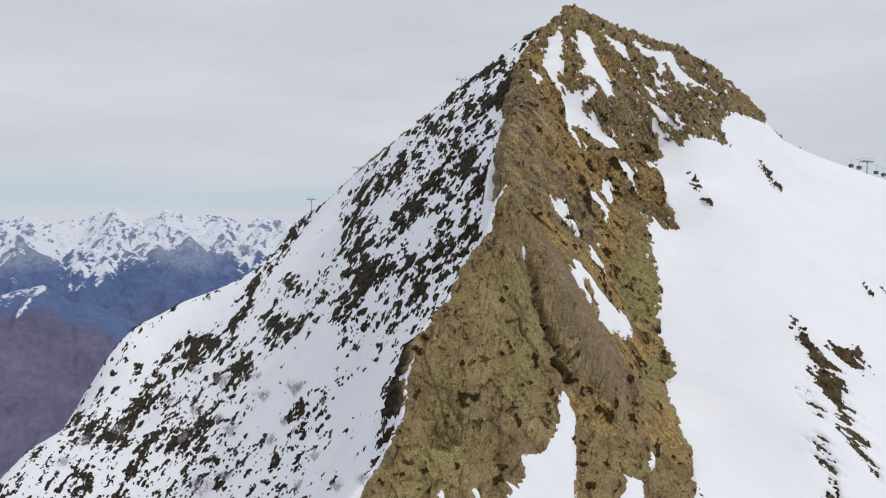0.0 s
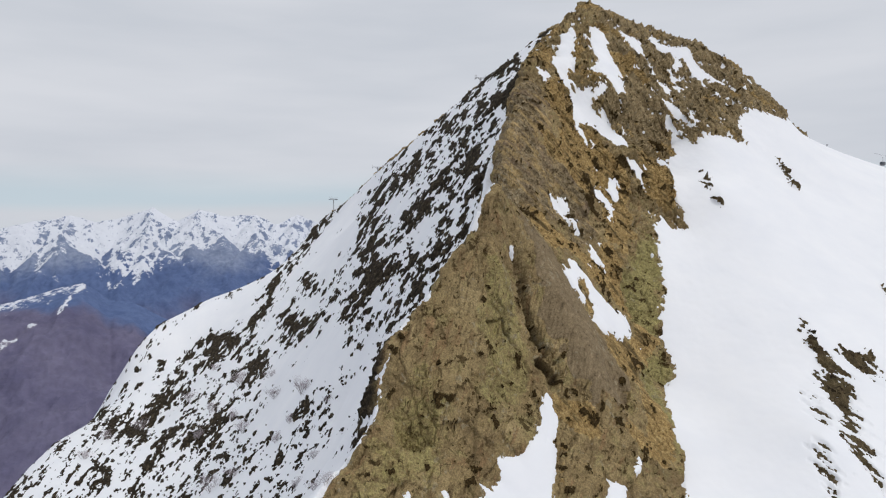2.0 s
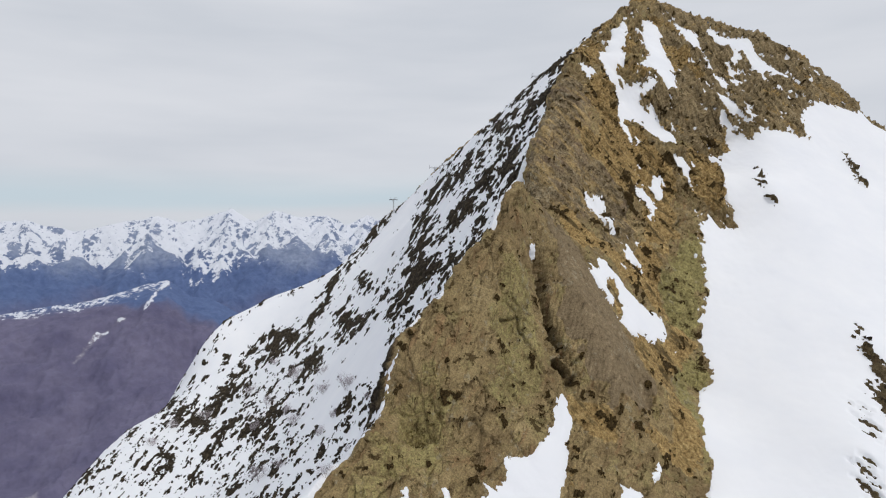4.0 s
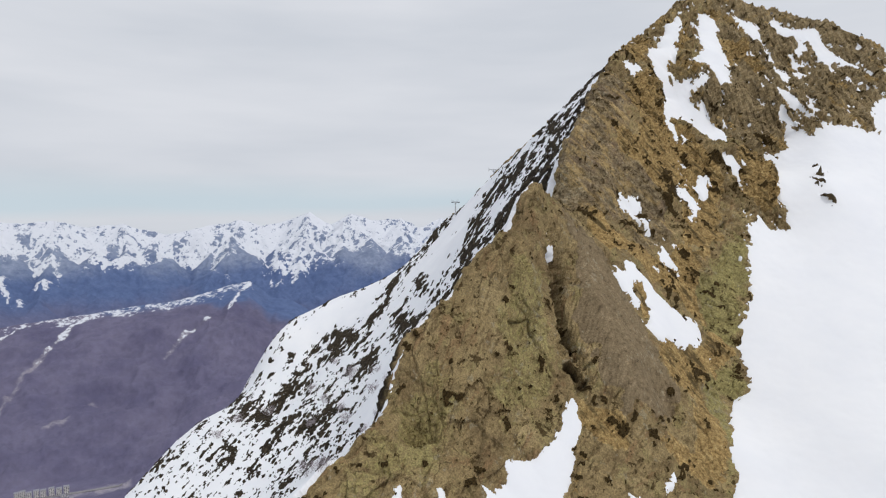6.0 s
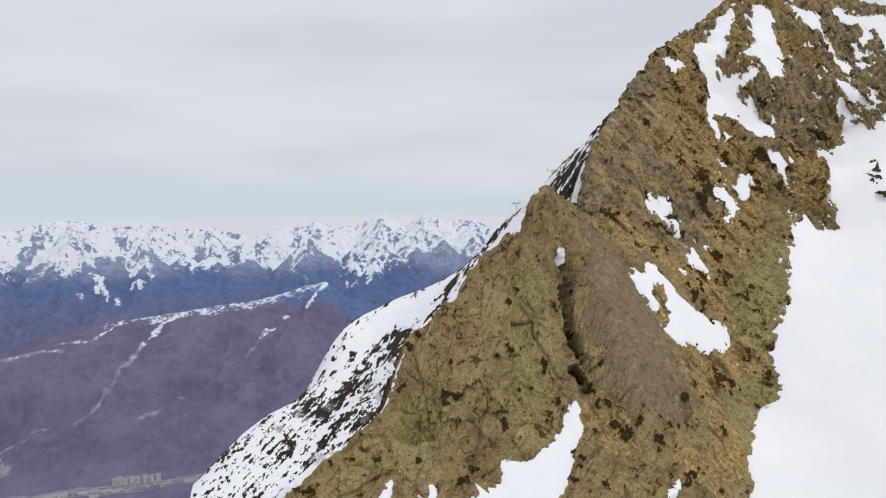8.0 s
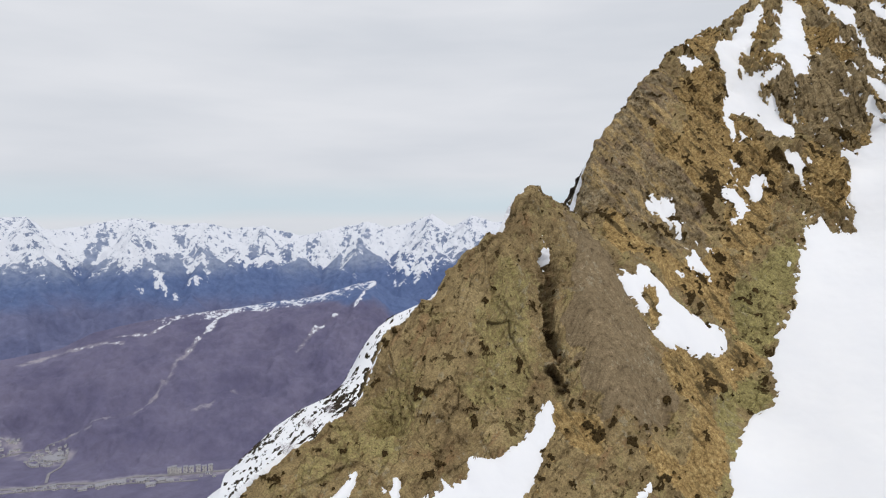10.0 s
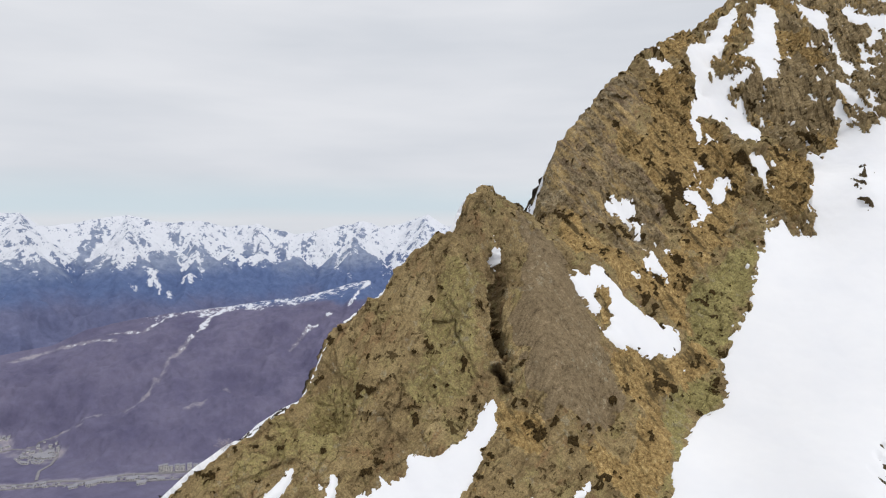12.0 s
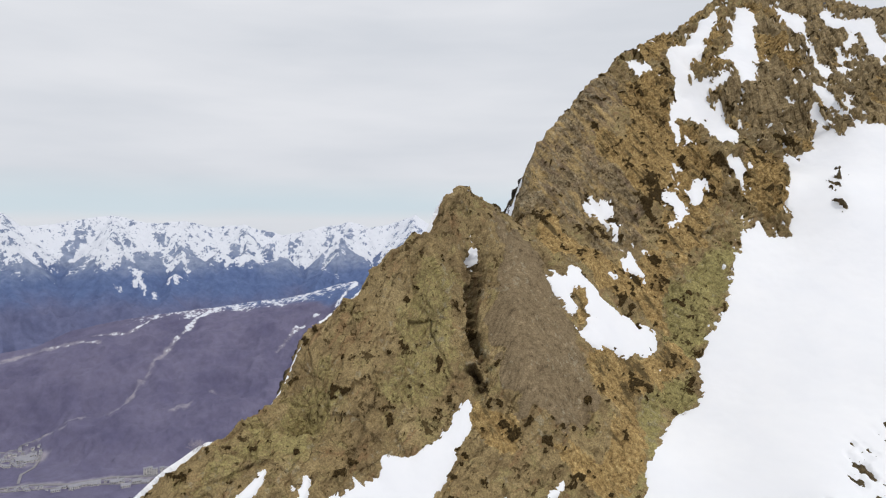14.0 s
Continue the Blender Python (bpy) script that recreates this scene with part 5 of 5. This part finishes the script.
def lift_cabin(x, y, z, turn):
    """A small hanging cabin: grip, hanger, rounded body with a window band."""
    cabin = new("lift_cabin")
    bm = bmesh.new()
    box(bm, (0, 0, -2.3), (1.7, 1.5, 1.5), bevel=0.32)
    body = part("body", bm, DARK, cabin)
    bm = bmesh.new()
    box(bm, (0, 0, -2.05), (1.74, 1.1, 0.6), bevel=0.05)
    part("window", bm, GLASS, body)
    bm = bmesh.new()
    tube(bm, (0, 0, 0), (0, 0, -1.6), 0.06)
    part("hanger", bm, STEEL, cabin)
    bm = bmesh.new()
    box(bm, (0, 0, 0.05), (0.5, 0.2, 0.25), bevel=0.04)
    part("grip", bm, STEEL, cabin)
    cabin.matrix_world = pose(x, y, z, 0, 0, turn)
    return tagged(cabin, "dark lift cabin hanging from the cable", "lift cabin", "lift cabins")


for x, y, z in ((165, 254, 19.4), (178.5, 264, 18.0), (183, 266, 17.2), (160.5, 252, 20.0)):
    lift_cabin(x, y, z, 30)
bm = bmesh.new()
for a, b in (((150, 240, 20.6), (170, 258, 19.9)), ((170, 258, 19.9), (187, 266, 16.2)), ((187, 266, 16.2), (240, 300, 6))):
    tube(bm, a, b, 0.035, sides=5)
tagged(part("lift_cable", bm, DARK), "thin steel haul cable strung between the lift towers", "cable")


def station(x, y, turn):
    hut = new("lift_station")
    z = foot(x, y)
    bm = bmesh.new()
    box(bm, (0, 0, 1.2), (5.2, 3.4, 3.2), bevel=0.08)
    part("wall", bm, DARK, hut)
    bm = bmesh.new()
    box(bm, (0, 0, 3.0), (6.2, 4.2, 0.5), bevel=0.2)
    part("roof", bm, STEEL, hut, "rounded grey metal roof")
    for k in (-1.5, 0, 1.5):
        bm = bmesh.new()
        box(bm, (k, -1.72, 1.7), (1.0, 0.08, 0.9), bevel=0.02)
        part("window", bm, GLASS, hut)
    hut.matrix_world = pose(x, y, z, 0, 0, turn)
    return tagged(hut, "low dark lift station half hidden behind the snow", "lift station")


station(160, 259, 28)


def marker_pole(x, y, tall, lean):
    pole = new("marker_pole")
    bm = bmesh.new()
    tube(bm, (0, 0, -0.6), (0, 0, tall), 0.07, 0.05, 7)
    part("pole", bm, DARK, pole)
    bm = bmesh.new()
    box(bm, (0.22, 0, tall - 0.25), (0.5, 0.06, 0.4), bevel=0.02)
    part("plate", bm, DARK, pole)
    pole.matrix_world = pose(x, y, foot(x, y), 0, lean, 15)
    return tagged(pole, "dark marker pole planted on the ridge", "marker pole", "marker poles")


for x, y, tall, lean in ((127.3, 229, 2.3, 0), (56.5, 194, 2.0, 12), (76.5, 190.5, 2.2, 24), (175.5, 258, 1.9, 0), (177, 258, 1.7, 20), (-151, 325, 2.6, 0)):
    marker_pole(x, y, tall, lean)


def shrub_mesh(seed, tall):
    """A leafless birch scrub: several stems that fork into ever finer twigs."""
    rng = random.Random(seed)
    bm = bmesh.new()
    stems, twigs = bm, bmesh.new()

    def grow(target, at, way, length, radius, level):
        bend = Vector((rng.uniform(-1, 1), rng.uniform(-1, 1), rng.uniform(-0.2, 0.8))) * 0.28
        end = at + (way + bend).normalized() * length
        tube(target, at, end, radius, radius * 0.6, 3 if level > 1 else 5)
        if level == 4:
            return
        for _ in range(rng.choice((3, 3, 4)) if level < 3 else 3):
            side = Vector((rng.uniform(-1, 1), rng.uniform(-1, 1), rng.uniform(-0.15, 0.7))).normalized()
            start = at.lerp(end, rng.uniform(0.45, 1.0))
            grow(twigs if level >= 1 else target, start, (way * 0.55 + side * 0.8).normalized(), length * rng.uniform(0.5, 0.72), radius * 0.55, level + 1)

    for _ in range(9):
        lean = Vector((rng.uniform(-0.9, 0.9), rng.uniform(-0.9, 0.9), 1)).normalized()
        grow(stems, Vector((rng.uniform(-0.4, 0.4), rng.uniform(-0.4, 0.4), -0.6)), lean, tall * 0.30, 0.035, 0)
    return stems, twigs


def shrub(seed, tall):
    thing = new("birch_shrub")
    stems, twigs = shrub_mesh(seed, tall)
    part("stem", stems, BARK, thing)
    part("twig", twigs, TWIGS, thing, "fine grey bare twigs")
    return tagged(thing, "leafless grey birch shrub rooted in the snowy flank", "shrub", "birch shrubs on the flank")


kinds = [shrub(k, 5.2 + 0.7 * k) for k in range(3)]
SHRUBS = [(-34.1, 143.3, 1.66), (-47.8, 165.7, 1.24), (-75.6, 211.2, 1.66), (-68.8, 187.8, 1.49), (-58.6, 170.4, 1.46), (-121.1, 230.5, 1.49), (-79.2, 187.7, 1.49), (-11.0, 65.6, 0.48), (-6.8, 52.6, 0.38), (-48.7, 137.2, 1.18), (-122.5, 197.1, 1.32), (-103.3, 232.5, 1.32), (-99.2, 246.6, 1.32), (-25.0, 129.9, 0.71), (-55.1, 140.3, 1.35), (-24.9, 105.8, 0.78), (-58.5, 193.6, 1.16), (-81.5, 202.0, 1.32), (-37.7, 134.6, 1.01), (-22.7, 109.6, 0.71), (-125.4, 214.8, 1.32), (-35.1, 136.6, 0.89)]

rng = random.Random(4)
for k, (x, y, s) in enumerate(SHRUBS):
    m = pose(x, y, foot(x, y) + 0.2, 0, 0, rng.uniform(0, 360)) @ Matrix.Scale(s, 4)
    if k < 3:
        kinds[k].matrix_world = m
        kinds[k].scale = (s, s, s)
    else:
        c = copy_thing(kinds[k % 3], pose(x, y, foot(x, y) + 0.2, 0, 0, rng.uniform(0, 360)))
        c.scale = (s, s, s)


# ---------------------------------------------------------------- the valley floor: road, blocks and houses
def spot(turn, r):
    z = float(valley(np.array([float(turn)]), np.array([float(r)]))[0][0])
    return Vector((-math.sin(radians(turn)) * r, math.cos(radians(turn)) * r, z))


def road(line, width, lift=2.0):
    bm, before = bmesh.new(), None
    fine = [(a0 + (a1 - a0) * k / 12, r0 + (r1 - r0) * k / 12) for (a0, r0), (a1, r1) in zip(line, line[1:]) for k in range(12)] + [line[-1]]
    places = [spot(*q) + Vector((0, 0, lift)) for q in fine]
    for k, p in enumerate(places):
        way = (places[min(k + 1, len(places) - 1)] - places[max(k - 1, 0)])
        side = Vector((-way.y, way.x, 0)).normalized() * width / 2
        row = [bm.verts.new(p + side - Vector((0, 0, 2.5))), bm.verts.new(p + side), bm.verts.new(p - side), bm.verts.new(p - side - Vector((0, 0, 2.5)))]
        if before:
            for j in range(3):
                bm.faces.new((before[j], before[j + 1], row[j + 1], row[j]))
        before = row
    return tagged(part("road", bm, ASPHALT), "pale grey valley road on a low embankment", "road", kind="structure")


road([(62.3, 2267), (60, 2224), (58.4, 2213), (55.7, 2154), (52.8, 2155), (50.3, 2121), (46.5, 2102), (43, 2090)], 11)
road([(59.2, 2241), (59, 2321), (58.2, 2365), (57.7, 2457)], 8)
road([(62.2, 2583), (60.8, 2600), (58.9, 2549), (57.5, 2535)], 7)
road([(62.5, 2235), (60, 2196), (57, 2150), (54, 2120), (51, 2070), (48, 2050)], 7)


def building(name, turn, r, wide, deep, tall, face, label, group, storeys, bays):
    """Walls, an overhanging roof slab and rows of windows on the long sides."""
    house = new(name)
    bm = bmesh.new()
    box(bm, (0, 0, tall / 2 - 1.5), (wide, deep, tall + 3))
    wall = part("wall", bm, PLASTER, house)
    bm = bmesh.new()
    if storeys > 3:
        box(bm, (0, 0, tall + 0.4), (wide + 1, deep + 1, 0.8))
    else:
        v = [bm.verts.new(q) for q in ((-wide / 2 - 0.8, -deep / 2 - 0.8, tall), (wide / 2 + 0.8, -deep / 2 - 0.8, tall), (wide / 2 + 0.8, deep / 2 + 0.8, tall), (-wide / 2 - 0.8, deep / 2 + 0.8, tall),
                                       (-wide / 2 - 0.8, 0, tall + deep * 0.4), (wide / 2 + 0.8, 0, tall + deep * 0.4))]
        for q in ((0, 1, 5, 4), (2, 3, 4, 5), (0, 4, 3), (1, 2, 5), (3, 2, 1, 0)):
            bm.faces.new([v[k] for k in q])
    part("roof", bm, ROOFING, house)
    for s in range(storeys):
        for b in range(bays):
            bm = bmesh.new()
            box(bm, (-wide / 2 + wide * (b + 0.5) / bays, -deep / 2, 1.2 + (tall - 1) * (s + 0.4) / storeys), (wide / bays * 0.55, 0.3, tall / storeys * 0.5))
            part("window", bm, GLASS, wall)
    house.matrix_world = pose(*spot(turn, r), 0, 0, face)
    return tagged(house, label, "building", group)


for k, (turn, r) in enumerate(((50.21, 2135), (49.85, 2131), (49.45, 2126), (48.95, 2124), (48.5, 2120), (47.95, 2116), (47.45, 2116), (46.95, 2113))):
    building("apartment_block", turn, r, 14, 11, (21, 24, 19, 22)[k % 4], turn, "pale apartment block on the valley floor", "apartment blocks in the valley", 5, 3)
building("hall", 55.4, 2118, 30, 16, 8, 55, "long pale hall beside the valley road", "halls by the road", 2, 6)
building("hall", 56.7, 2122, 24, 10, 5, 55, "long pale hall beside the valley road", "halls by the road", 1, 5)
building("hall", 51.7, 2060, 26, 14, 7, 50, "long pale hall beside the valley road", "halls by the road", 1, 5)
for turn, r, wide, deep, tall in ((54.6, 2128, 34, 14, 6), (53.9, 2118, 26, 18, 7), (52.4, 2105, 30, 12, 6), (50.9, 2085, 24, 14, 6), (50.2, 2070, 20, 12, 5), (58.9, 2462, 40, 22, 7), (58.5, 2440, 30, 20, 6), (58.3, 2470, 26, 14, 6)):
    building("hall", turn, r, wide, deep, tall, turn, "long pale hall beside the valley road", "halls by the road", 1, 4)
house = building("house", 60.0, 2530, 9, 7, 4.5, 40, "small pale house with a grey gabled roof", "houses in the valley town", 2, 2)
rng = random.Random(11)
for k in range(150):
    if k < 85:
        turn, r = rng.uniform(57.7, 60.6), rng.uniform(2395, 2545)
        if (turn - 59.1) ** 2 / 2.2 + ((r - 2470) / 75) ** 2 > 1:
            continue
    elif k < 110:
        turn, r = rng.uniform(60.9, 62.4), rng.uniform(2600, 2680)
    else:
        turn = rng.uniform(46.5, 61.5)
        r = np.interp(turn, (46.5, 50.3, 52.8, 55.7, 58.4, 62), (2080, 2095, 2128, 2130, 2185, 2240)) + rng.uniform(-30, 12)
    c = copy_thing(house, pose(*spot(turn, r), 0, 0, rng.choice((30, 75, 120)) + rng.uniform(-12, 12)))
    s = rng.uniform(0.6, 1.25)
    c.scale = (s, s, s)
